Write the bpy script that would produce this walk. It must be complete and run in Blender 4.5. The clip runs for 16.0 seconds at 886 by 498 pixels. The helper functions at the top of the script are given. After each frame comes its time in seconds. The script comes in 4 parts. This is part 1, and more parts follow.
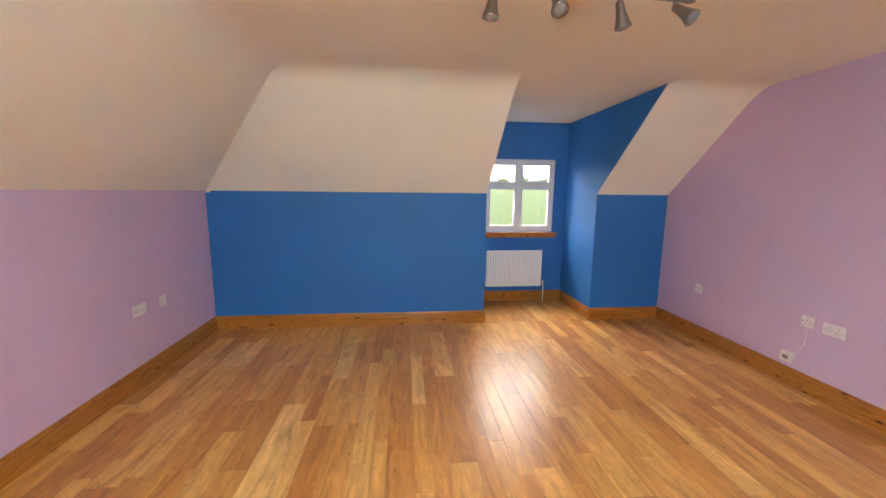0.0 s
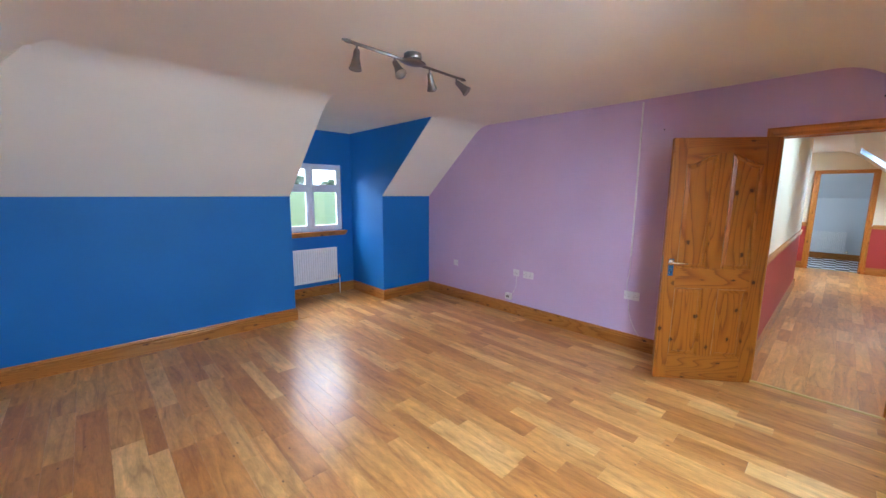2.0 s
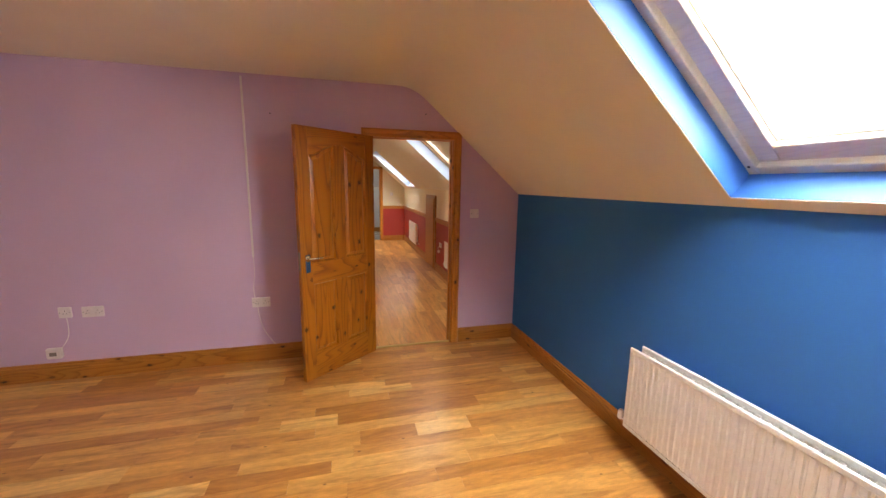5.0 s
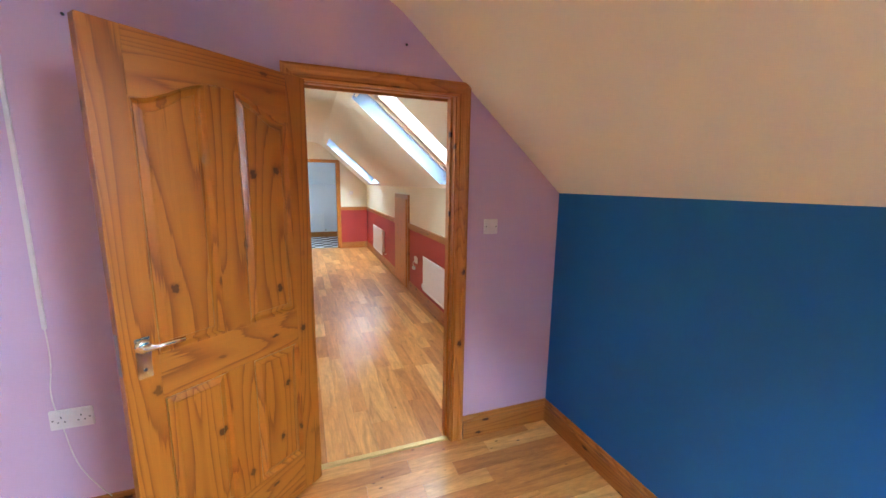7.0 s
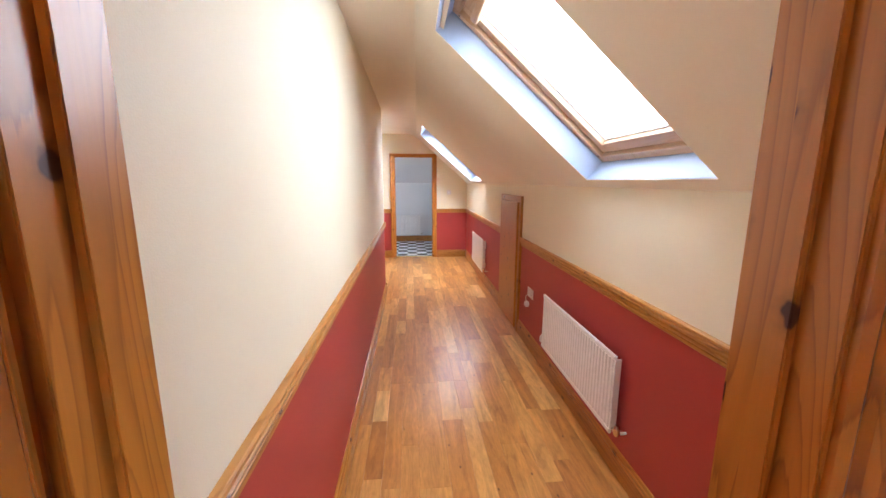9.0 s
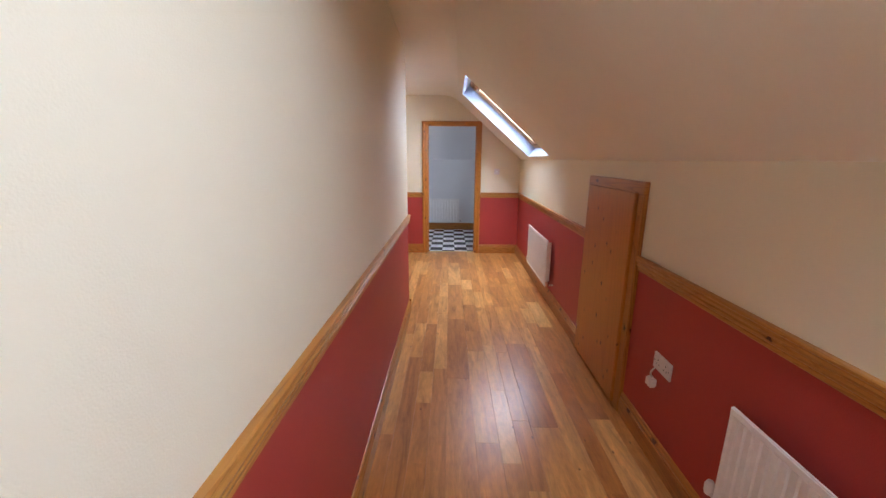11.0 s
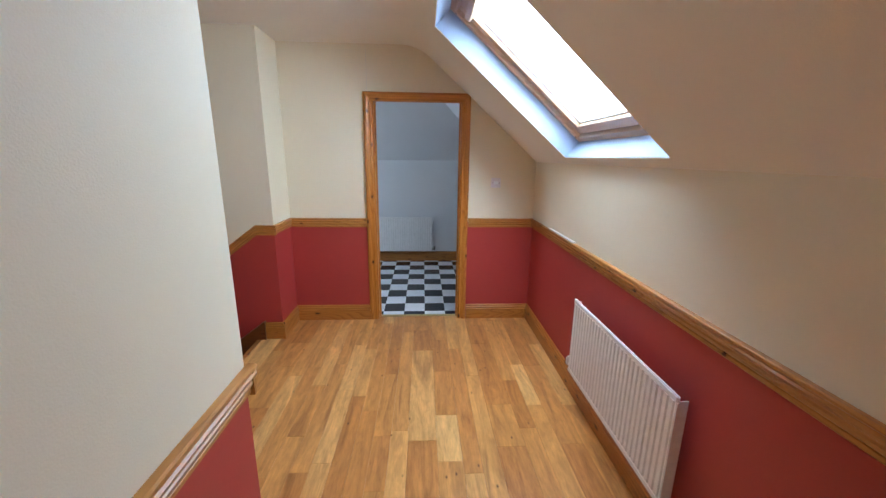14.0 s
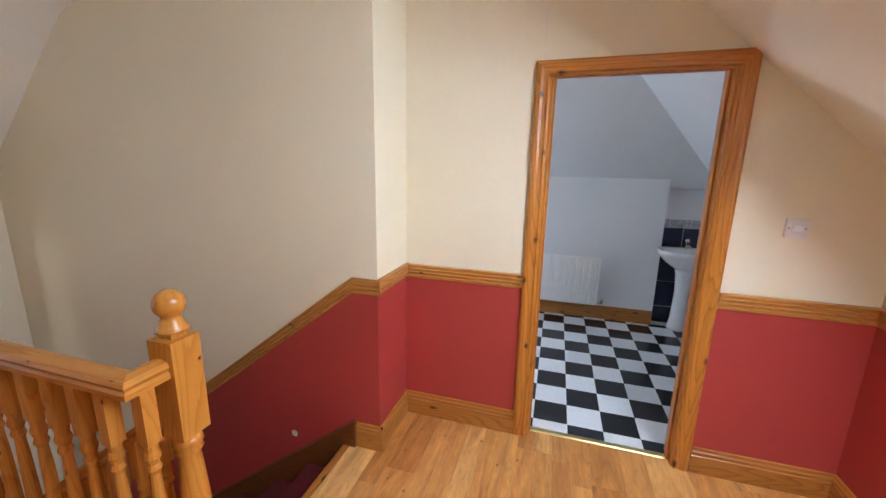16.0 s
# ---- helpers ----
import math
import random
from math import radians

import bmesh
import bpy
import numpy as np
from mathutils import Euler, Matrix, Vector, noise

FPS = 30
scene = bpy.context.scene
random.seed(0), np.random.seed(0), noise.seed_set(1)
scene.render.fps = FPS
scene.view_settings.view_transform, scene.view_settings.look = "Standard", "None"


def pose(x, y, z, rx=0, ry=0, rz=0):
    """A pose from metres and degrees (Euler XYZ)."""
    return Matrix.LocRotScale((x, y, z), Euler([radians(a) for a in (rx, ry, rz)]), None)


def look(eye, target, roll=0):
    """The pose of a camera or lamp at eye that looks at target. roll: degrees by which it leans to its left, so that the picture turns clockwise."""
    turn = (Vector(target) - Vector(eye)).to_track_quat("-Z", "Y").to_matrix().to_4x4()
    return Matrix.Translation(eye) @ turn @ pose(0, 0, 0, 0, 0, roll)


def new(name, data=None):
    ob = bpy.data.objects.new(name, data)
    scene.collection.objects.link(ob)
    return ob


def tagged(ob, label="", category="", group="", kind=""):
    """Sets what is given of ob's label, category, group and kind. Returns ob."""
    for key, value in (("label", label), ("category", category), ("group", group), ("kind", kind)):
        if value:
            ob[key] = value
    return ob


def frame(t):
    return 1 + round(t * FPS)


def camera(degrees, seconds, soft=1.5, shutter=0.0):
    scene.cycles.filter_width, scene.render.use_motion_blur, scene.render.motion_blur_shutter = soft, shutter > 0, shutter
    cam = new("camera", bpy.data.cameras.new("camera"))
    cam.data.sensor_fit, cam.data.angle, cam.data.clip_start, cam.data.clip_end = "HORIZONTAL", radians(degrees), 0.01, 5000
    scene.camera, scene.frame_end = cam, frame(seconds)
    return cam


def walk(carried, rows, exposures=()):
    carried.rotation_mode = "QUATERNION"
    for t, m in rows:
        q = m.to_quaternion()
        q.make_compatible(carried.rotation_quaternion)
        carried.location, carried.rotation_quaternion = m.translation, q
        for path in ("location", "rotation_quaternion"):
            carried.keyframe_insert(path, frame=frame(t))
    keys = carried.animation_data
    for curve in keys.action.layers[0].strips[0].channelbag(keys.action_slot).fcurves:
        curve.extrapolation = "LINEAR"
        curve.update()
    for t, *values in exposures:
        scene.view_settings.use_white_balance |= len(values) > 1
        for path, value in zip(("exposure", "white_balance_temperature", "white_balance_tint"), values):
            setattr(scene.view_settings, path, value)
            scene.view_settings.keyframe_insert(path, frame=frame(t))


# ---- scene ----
cam = camera(99.7, 16.0)
EXPOSURES = [(0.0, 3.65, 8300, 12), (1.5, 3.55, 6800, 10), (2.0, 3.5, 6000, 8), (2.5, 3.45, 6100, 8), (3.0, 3.4, 6900, 11), (4.0, 3.27, 9400, 19), (4.5, 3.12, 9800, 22), (7.0, 3.92, 6200, 8), (7.5, 3.95, 5000, 4), (8.0, 4.0, 5500, 5), (8.5, 3.9, 5500, 24), (9.0, 3.75, 7200, 23), (11.5, 3.1, 6600, 24), (12.5, 3.56, 6100, 11), (13.5, 3.32, 6200, 11), (14.5, 2.72, 6500, 21), (15.0, 2.75, 7000, 30), (15.5, 3.0, 7000, 24), (16.0, 3.38, 6800, 18)]
PATH = [
    (0, (-3.076, 1.415, 1.506), (-2.871, 3.381, 1.204), 0.6),
    (0.5, (-3.34, 1.489, 1.521), (-2.842, 3.403, 1.221), 0.5),
    (1, (-3.557, 1.395, 1.548), (-2.782, 3.215, 1.254), 0.5),
    (1.5, (-3.696, 1.235, 1.543), (-2.624, 2.898, 1.248), 0.4),
    (2, (-3.885, 1.12, 1.55), (-2.526, 2.556, 1.252), 0.4),
    (2.5, (-4.063, 1.142, 1.554), (-2.413, 2.23, 1.249), 0.4),
    (3, (-4.054, 1.306, 1.505), (-2.208, 2.012, 1.201), 0.6),
    (3.5, (-3.958, 1.492, 1.512), (-2.018, 1.868, 1.203), 0.7),
    (4, (-3.898, 1.668, 1.531), (-1.923, 1.71, 1.217), 0.7),
    (4.5, (-3.728, 1.752, 1.574), (-1.783, 1.421, 1.242), 0.9),
    (7, (-1.893, 1.51, 1.536), (-0.049, 0.814, 1.196), 0.9),
    (7.5, (-1.511, 1.386, 1.546), (0.332, 0.69, 1.199), 1.1),
    (8, (-1.107, 1.27, 1.559), (0.738, 0.583, 1.206), -0.3),
    (8.5, (-0.683, 1.226, 1.567), (1.185, 0.612, 1.205), -0.9),
    (9, (-0.327, 1.177, 1.526), (1.634, 1.008, 1.17), 0.1),
    (11.5, (1.635, 1.131, 1.493), (3.579, 1.166, 1.024), 0.3),
    (12, (2.046, 1.118, 1.489), (3.986, 1.061, 1.005), 0.4),
    (12.5, (2.474, 1.134, 1.491), (4.412, 1.061, 1.001), 0.3),
    (13, (2.887, 1.142, 1.521), (4.824, 1.066, 1.031), 0.3),
    (13.5, (3.348, 1.081, 1.532), (5.287, 0.982, 1.054), 0.6),
    (14, (3.803, 1.063, 1.527), (5.743, 0.959, 1.051), 0.7),
    (14.5, (4.216, 1.038, 1.545), (6.16, 0.952, 1.084), 0.7),
    (15, (4.614, 1.065, 1.557), (6.563, 1.156, 1.116), 0.7),
    (15.5, (4.931, 1.231, 1.547), (6.858, 1.554, 1.121), 0.8),
    (16, (5.183, 1.43, 1.535), (7.057, 1.992, 1.118), 1.1),
]
walk(cam, [(t, look(eye, target, roll)) for t, eye, target, roll in PATH], exposures=EXPOSURES)

# ---- world, daylight, exposure ----
SKY_GLOW = 2.6
LAMP_DORMER = 52.0
world = bpy.data.worlds.new("overcast_sky")
scene.world = world
world.use_nodes = True
wt = world.node_tree
sky = wt.nodes.new("ShaderNodeTexSky")
sky.sky_type = "NISHITA"
sky.sun_disc = False
sky.sun_elevation = radians(48)
sky.sun_rotation = radians(200)
soften = wt.nodes.new("ShaderNodeHueSaturation")
soften.inputs["Saturation"].default_value = 0.25
wt.links.new(sky.outputs[0], soften.inputs["Color"])
wt.links.new(soften.outputs[0], wt.nodes["Background"].inputs[0])
wt.nodes["Background"].inputs[1].default_value = 0.05
sun = new("sun", bpy.data.lights.new("sun", "SUN"))
sun.data.energy, sun.data.angle, sun.data.color = 0.5, radians(30), (1, 0.96, 0.9)
sun.matrix_world = look((0, -8, 12), (0, 0, 0))


def daylight(name, m, w, h, watts, color=(0.93, 0.97, 1.0)):
    """Soft daylight that stands in for the sky outside an opening."""
    la = bpy.data.lights.new(name, "AREA")
    la.shape, la.size, la.size_y, la.energy, la.color = "RECTANGLE", w, h, watts, color
    ob = new(name, la)
    ob.matrix_world = m
    return ob


# ---- materials ----
def material(name):
    m = bpy.data.materials.new(name)
    m.use_nodes = True
    nt = m.node_tree
    b = nt.nodes["Principled BSDF"]
    return m, nt, b


def add(nt, kind, **inputs):
    n = nt.nodes.new(kind)
    for k, v in inputs.items():
        n.inputs[k.replace("_", " ")].default_value = v
    return n


def where(nt, local):
    """World position, or the thing's own coordinates."""
    return nt.nodes.new("ShaderNodeTexCoord").outputs["Object"] if local else nt.nodes.new("ShaderNodeNewGeometry").outputs["Position"]


def place(nt, scale=(1, 1, 1), shift=None, local=False):
    mp = nt.nodes.new("ShaderNodeMapping")
    nt.links.new(where(nt, local), mp.inputs["Vector"])
    mp.inputs["Scale"].default_value = scale
    if shift is not None:
        nt.links.new(shift, mp.inputs["Location"])
    return mp.outputs[0]


def ramp(nt, fac, stops):
    r = nt.nodes.new("ShaderNodeValToRGB")
    e = r.color_ramp.elements
    while len(e) < len(stops):
        e.new(0.5)
    for el, (p, c) in zip(e, stops):
        el.position, el.color = p, (*c, 1)
    nt.links.new(fac, r.inputs[0])
    return r.outputs[0]


def mix(nt, fac, a, b, how="MIX"):
    n = nt.nodes.new("ShaderNodeMix")
    n.data_type, n.blend_type = "RGBA", how
    for sock, v in ((n.inputs[0], fac), (n.inputs[6], a), (n.inputs[7], b)):
        if hasattr(v, "is_output"):
            nt.links.new(v, sock)
        elif isinstance(v, tuple):
            sock.default_value = (*v, 1)
        else:
            sock.default_value = v
    return n.outputs[2]


def bump(nt, b, height, strength, dist=0.002):
    n = add(nt, "ShaderNodeBump", Strength=strength, Distance=dist)
    nt.links.new(height, n.inputs["Height"])
    nt.links.new(n.outputs[0], b.inputs["Normal"])


def paint(name, color, rough=0.6, relief=0.25, vary=0.06, scuff=0.0):
    """Rolled wall paint: faint mottling, orange-peel relief, a few scuffs."""
    m, nt, b = material(name)
    big = add(nt, "ShaderNodeTexNoise", Scale=1.3, Detail=5.0)
    nt.links.new(place(nt), big.inputs["Vector"])
    dark = tuple(c * (1 - vary) for c in color)
    light = tuple(min(1, c * (1 + vary)) for c in color)
    col = ramp(nt, big.outputs[0], [(0.3, dark), (0.7, light)])
    if scuff:
        s = add(nt, "ShaderNodeTexNoise", Scale=9.0, Detail=8.0, Roughness=0.7)
        nt.links.new(place(nt), s.inputs["Vector"])
        f = ramp(nt, s.outputs[0], [(0.66, (0, 0, 0)), (0.74, (scuff, scuff, scuff))])
        col = mix(nt, f, col, tuple(c * 0.72 for c in color))
    nt.links.new(col, b.inputs["Base Color"])
    fine = add(nt, "ShaderNodeTexNoise", Scale=260.0, Detail=3.0)
    nt.links.new(place(nt), fine.inputs["Vector"])
    bump(nt, b, fine.outputs[0], relief, 0.0015)
    b.inputs["Roughness"].default_value = rough
    return m


def pine(name, axis, dark, mid, light, rough=0.32, knots=0.05, band=14.0, local=False, few=0.45):
    """Varnished knotty pine with the grain along one axis."""
    m, nt, b = material(name)
    info = nt.nodes.new("ShaderNodeObjectInfo")
    sh = add(nt, "ShaderNodeVectorMath")
    sh.operation = "SCALE"
    comb = nt.nodes.new("ShaderNodeCombineXYZ")
    for i in range(3):
        nt.links.new(info.outputs["Random"], comb.inputs[i])
    nt.links.new(comb.outputs[0], sh.inputs[0])
    sh.inputs["Scale"].default_value = 7.0
    st = [1.0, 1.0, 1.0]
    st[axis] = 0.10
    n1 = add(nt, "ShaderNodeTexNoise", Scale=band * 0.55, Detail=1.2, Roughness=0.4, Distortion=0.35)
    nt.links.new(place(nt, st, sh.outputs[0], local), n1.inputs["Vector"])
    st2 = [1.0, 1.0, 1.0]
    st2[axis] = 0.03
    n2 = add(nt, "ShaderNodeTexNoise", Scale=150.0, Detail=3.0)
    nt.links.new(place(nt, st2, sh.outputs[0], local), n2.inputs["Vector"])
    rings = nt.nodes.new("ShaderNodeMath")
    rings.operation = "FRACT"
    mul = nt.nodes.new("ShaderNodeMath")
    mul.operation = "MULTIPLY_ADD"
    mul.inputs[1].default_value = 17.0
    nt.links.new(n1.outputs[0], mul.inputs[0])
    fray = nt.nodes.new("ShaderNodeMath")
    fray.operation = "MULTIPLY"
    fray.inputs[1].default_value = 0.35
    nt.links.new(n2.outputs[0], fray.inputs[0])
    nt.links.new(fray.outputs[0], mul.inputs[2])
    nt.links.new(mul.outputs[0], rings.inputs[0])
    broad = add(nt, "ShaderNodeTexNoise", Scale=5.0, Detail=2.0)
    nt.links.new(place(nt, st, sh.outputs[0], local), broad.inputs["Vector"])
    col = ramp(nt, rings.outputs[0], [(0.0, light), (0.5, light), (0.78, mid), (0.92, dark), (1.0, light)])
    col = mix(nt, 0.30, col, ramp(nt, broad.outputs[0], [(0.3, mid), (0.7, light)]))
    col = mix(nt, 0.15, col, ramp(nt, n2.outputs[0], [(0.3, dark), (0.7, light)]))
    if knots:
        spot = where(nt, local)
        flat = nt.nodes.new("ShaderNodeCombineXYZ")
        for k, d in enumerate((((4.0, 0, 0), (0, 9.0, 9.0)), ((0, 4.0, 0), (9.0, 0, 9.0)), ((0, 0, 4.4), (-6.0, 8.0, 0)))[axis]):
            dot = nt.nodes.new("ShaderNodeVectorMath")
            dot.operation = "DOT_PRODUCT"
            nt.links.new(spot, dot.inputs[0])
            dot.inputs[1].default_value = d
            nt.links.new(dot.outputs["Value"], flat.inputs[k])
        wob = add(nt, "ShaderNodeTexNoise", Scale=55.0, Detail=1.0)
        nt.links.new(spot, wob.inputs["Vector"])
        uneven = nt.nodes.new("ShaderNodeVectorMath")
        uneven.operation = "MULTIPLY_ADD"
        nt.links.new(wob.outputs["Color"], uneven.inputs[0])
        uneven.inputs[1].default_value = (0.12, 0.12, 0)
        nt.links.new(flat.outputs[0], uneven.inputs[2])
        off = nt.nodes.new("ShaderNodeVectorMath")
        nt.links.new(uneven.outputs[0], off.inputs[0])
        nt.links.new(sh.outputs[0], off.inputs[1])
        v = nt.nodes.new("ShaderNodeTexVoronoi")
        v.voronoi_dimensions = "2D"
        v.inputs["Scale"].default_value = 1.0
        nt.links.new(off.outputs[0], v.inputs["Vector"])
        f = ramp(nt, v.outputs["Distance"], [(knots, (1, 1, 1)), (knots * 1.5, (0.3, 0.3, 0.3)), (knots * 2.8, (0, 0, 0))])
        pick = nt.nodes.new("ShaderNodeSeparateColor")
        nt.links.new(v.outputs["Color"], pick.inputs[0])
        keep = ramp(nt, pick.outputs[0], [(few, (0, 0, 0)), (few + 0.2, (1, 1, 1))])
        f = mix(nt, 1.0, f, keep, "MULTIPLY")
        col = mix(nt, f, col, (0.07, 0.014, 0.004))
    nt.links.new(col, b.inputs["Base Color"])
    bump(nt, b, n2.outputs[0], 0.12, 0.001)
    b.inputs["Roughness"].default_value = rough
    b.inputs["Coat Weight"].default_value = 0.15
    b.inputs["Coat Roughness"].default_value = 0.2
    return m


def laminate(name, axis):
    """Printed beech laminate strips, each of its own tone."""
    m, nt, b = material(name)
    info = nt.nodes.new("ShaderNodeObjectInfo")
    geo = nt.nodes.new("ShaderNodeNewGeometry")
    tot = nt.nodes.new("ShaderNodeMath")
    nt.links.new(info.outputs["Random"], tot.inputs[0])
    nt.links.new(geo.outputs["Random Per Island"], tot.inputs[1])
    fr = nt.nodes.new("ShaderNodeMath")
    fr.operation = "FRACT"
    nt.links.new(tot.outputs[0], fr.inputs[0])
    comb = nt.nodes.new("ShaderNodeCombineXYZ")
    k = nt.nodes.new("ShaderNodeMath")
    k.operation = "MULTIPLY"
    k.inputs[1].default_value = 37.0
    nt.links.new(fr.outputs[0], k.inputs[0])
    for i in range(3):
        nt.links.new(k.outputs[0], comb.inputs[i])
    st = [1.0, 1.0, 1.0]
    st[axis] = 0.13
    g = add(nt, "ShaderNodeTexNoise", Scale=13.0, Detail=5.0, Roughness=0.55, Distortion=1.6)
    nt.links.new(place(nt, st, comb.outputs[0]), g.inputs["Vector"])
    fine = add(nt, "ShaderNodeTexNoise", Scale=170.0, Detail=2.0)
    nt.links.new(place(nt, st, comb.outputs[0]), fine.inputs["Vector"])
    tone = ramp(nt, fr.outputs[0], TONES)
    grain = ramp(nt, g.outputs[0], [(0.28, (0.58, 0.48, 0.40)), (0.42, (0.88, 0.84, 0.80)), (0.55, (1.06, 1.05, 1.03)), (0.72, (1.3, 1.3, 1.28))])
    col = mix(nt, 0.85, tone, grain, "MULTIPLY")
    col = mix(nt, 0.22, col, ramp(nt, fine.outputs[0], [(0.3, (0.5, 0.42, 0.36)), (0.6, (1.05, 1.05, 1.05))]), "MULTIPLY")
    blot = add(nt, "ShaderNodeTexNoise", Scale=24.0, Detail=3.0, Roughness=0.6, Distortion=0.8)
    sb = [1.0, 1.0, 1.0]
    sb[axis] = 0.4
    nt.links.new(place(nt, sb, comb.outputs[0]), blot.inputs["Vector"])
    col = mix(nt, 0.32, col, ramp(nt, blot.outputs[0], [(0.34, (0.74, 0.68, 0.60)), (0.48, (1.0, 0.99, 0.97)), (0.66, (1.22, 1.24, 1.24))]), "MULTIPLY")
    v = add(nt, "ShaderNodeTexVoronoi", Scale=1.0)
    sk = [11.0, 11.0, 11.0]
    sk[axis] = 6.0
    nt.links.new(place(nt, sk, comb.outputs[0]), v.inputs["Vector"])
    col = mix(nt, ramp(nt, v.outputs["Distance"], [(0.03, (0.85, 0.85, 0.85)), (0.08, (0, 0, 0))]), col, (0.10, 0.035, 0.012))
    nt.links.new(col, b.inputs["Base Color"])
    smear = add(nt, "ShaderNodeTexNoise", Scale=2.2, Detail=6.0)
    nt.links.new(place(nt), smear.inputs["Vector"])
    rr = nt.nodes.new("ShaderNodeMapRange")
    rr.inputs["To Min"].default_value, rr.inputs["To Max"].default_value = 0.25, 0.36
    nt.links.new(smear.outputs[0], rr.inputs["Value"])
    nt.links.new(rr.outputs[0], b.inputs["Roughness"])
    bump(nt, b, fine.outputs[0], 0.05, 0.0006)
    return m


TONES = [(0.0, (0.46, 0.182, 0.046)), (0.3, (0.55, 0.235, 0.064)), (0.7, (0.63, 0.30, 0.088)), (0.9, (0.70, 0.37, 0.125)), (1.0, (0.78, 0.455, 0.17))]


def plain(name, color, rough=0.4, metal=0.0, vary=0.04, scale=30.0):
    m, nt, b = material(name)
    n = add(nt, "ShaderNodeTexNoise", Scale=scale, Detail=4.0)
    nt.links.new(place(nt), n.inputs["Vector"])
    nt.links.new(ramp(nt, n.outputs[0], [(0.3, tuple(c * (1 - vary) for c in color)), (0.7, tuple(min(1, c * (1 + vary)) for c in color))]), b.inputs["Base Color"])
    b.inputs["Roughness"].default_value, b.inputs["Metallic"].default_value = rough, metal
    return m


M_BLUE = paint("blue_paint", (0.005, 0.150, 0.45), 0.62, 0.2, 0.07)
M_LILAC = paint("lilac_paint", (0.60, 0.425, 0.60), 0.6, 0.25, 0.04, 0.15)
M_CEIL = paint("ceiling_white", (0.86, 0.815, 0.71), 0.75, 0.3, 0.03)
M_CREAM = paint("cream_paint", (0.81, 0.725, 0.545), 0.6, 0.25, 0.03, 0.12)
M_RED = paint("red_paint", (0.43, 0.047, 0.041), 0.5, 0.25, 0.06, 0.2)
M_BATH = paint("bathroom_white", (0.74, 0.75, 0.76), 0.5, 0.2, 0.03)
# White corridor reveals, with the blue cast of the sky put into their colour.
M_REVEAL = paint("reveal_white_sky_tint", (0.40, 0.51, 0.68), 0.55, 0.2, 0.02)
M_REVEAL_BLUE = paint("reveal_blue", (0.012, 0.17, 0.52), 0.5, 0.2, 0.04)
M_CHIP = plain("bare_plaster", (0.72, 0.68, 0.62), 0.8)
PD, PM, PL = (0.22, 0.062, 0.009), (0.38, 0.132, 0.021), (0.48, 0.19, 0.036)
M_PINE = [pine("pine_along_" + a, i, PD, PM, PL, 0.34, 0.06) for i, a in enumerate("xyz")]
DD, DM, DL = (0.145, 0.029, 0.003), (0.32, 0.088, 0.007), (0.44, 0.143, 0.014)
M_DADO = [pine("dado_pine_" + a, i, (0.33, 0.115, 0.02), (0.47, 0.19, 0.038), (0.55, 0.245, 0.056), 0.42, 0.035) for i, a in enumerate("xy")]
M_CASING = [pine("casing_pine_" + a, i, (0.28, 0.08, 0.010), (0.46, 0.158, 0.022), (0.57, 0.215, 0.035), 0.32, 0.055) for i, a in enumerate("xyz")]
# Dark varnish, taken darker still to hold the shade beside the flight.
M_STRING = pine("dark_string_pine", 1, (0.10, 0.028, 0.006), (0.15, 0.045, 0.010), (0.19, 0.06, 0.014), 0.35, 0.0)
M_DOOR_V = pine("door_pine_upright", 2, DD, DM, DL, 0.33, 0.055, 9.0, True)
M_BOARD = pine("eaves_door_pine", 2, (0.43, 0.15, 0.02), (0.48, 0.178, 0.026), (0.52, 0.20, 0.032), 0.38, 0.035, 5.0, False, 0.05)
M_DOOR_H = pine("door_pine_level", 0, DD, DM, DL, 0.42, 0.045, 9.0, True)
RD, RM, RL = (0.41, 0.135, 0.019), (0.51, 0.188, 0.029), (0.58, 0.228, 0.038)
M_NEWEL = pine("turned_pine", 2, RD, RM, RL, 0.25, 0.02)
M_RAIL = [pine("rail_pine_" + a, i, RD, RM, RL, 0.25, 0.02) for i, a in enumerate("xy")]
M_SASH = pine("rooflight_pine", 0, (0.52, 0.32, 0.18), (0.57, 0.36, 0.21), (0.61, 0.40, 0.25), 0.4, 0.0)
M_SASH_PALE = pine("rooflight_pale_wood", 0, (0.66, 0.58, 0.45), (0.72, 0.64, 0.50), (0.76, 0.69, 0.55), 0.4, 0.0)
M_FLOOR_Y = laminate("laminate_along_y", 1)
M_FLOOR_X = laminate("laminate_along_x", 0)
M_SUB = plain("subfloor", (0.30, 0.13, 0.045), 0.9)
M_ENAMEL = plain("white_enamel", (0.82, 0.81, 0.79), 0.3)
M_UPVC = plain("white_upvc", (0.82, 0.83, 0.84), 0.28)
M_GREY = plain("grey_rubber", (0.06, 0.06, 0.065), 0.6)
M_PLASTIC = plain("white_plastic", (0.74, 0.69, 0.69), 0.35)
M_DARK = plain("dark_slot", (0.02, 0.02, 0.02), 0.5)
M_CHROME = plain("chrome", (0.72, 0.68, 0.62), 0.16, 1.0)
M_NICKEL = plain("brushed_nickel", (0.26, 0.24, 0.23), 0.38, 1.0)
M_BULB = plain("lamp_glass", (0.28, 0.26, 0.24), 0.12)
M_BRASS = plain("brass_strip", (0.72, 0.56, 0.26), 0.3, 1.0)
M_BLACKTILE = plain("black_vinyl", (0.010, 0.010, 0.013), 0.25)
M_WHITETILE = plain("white_vinyl", (0.74, 0.76, 0.78), 0.3)
M_NAVY = plain("navy_glaze", (0.006, 0.010, 0.035), 0.08)
M_GROUT = plain("grout", (0.62, 0.61, 0.58), 0.8)
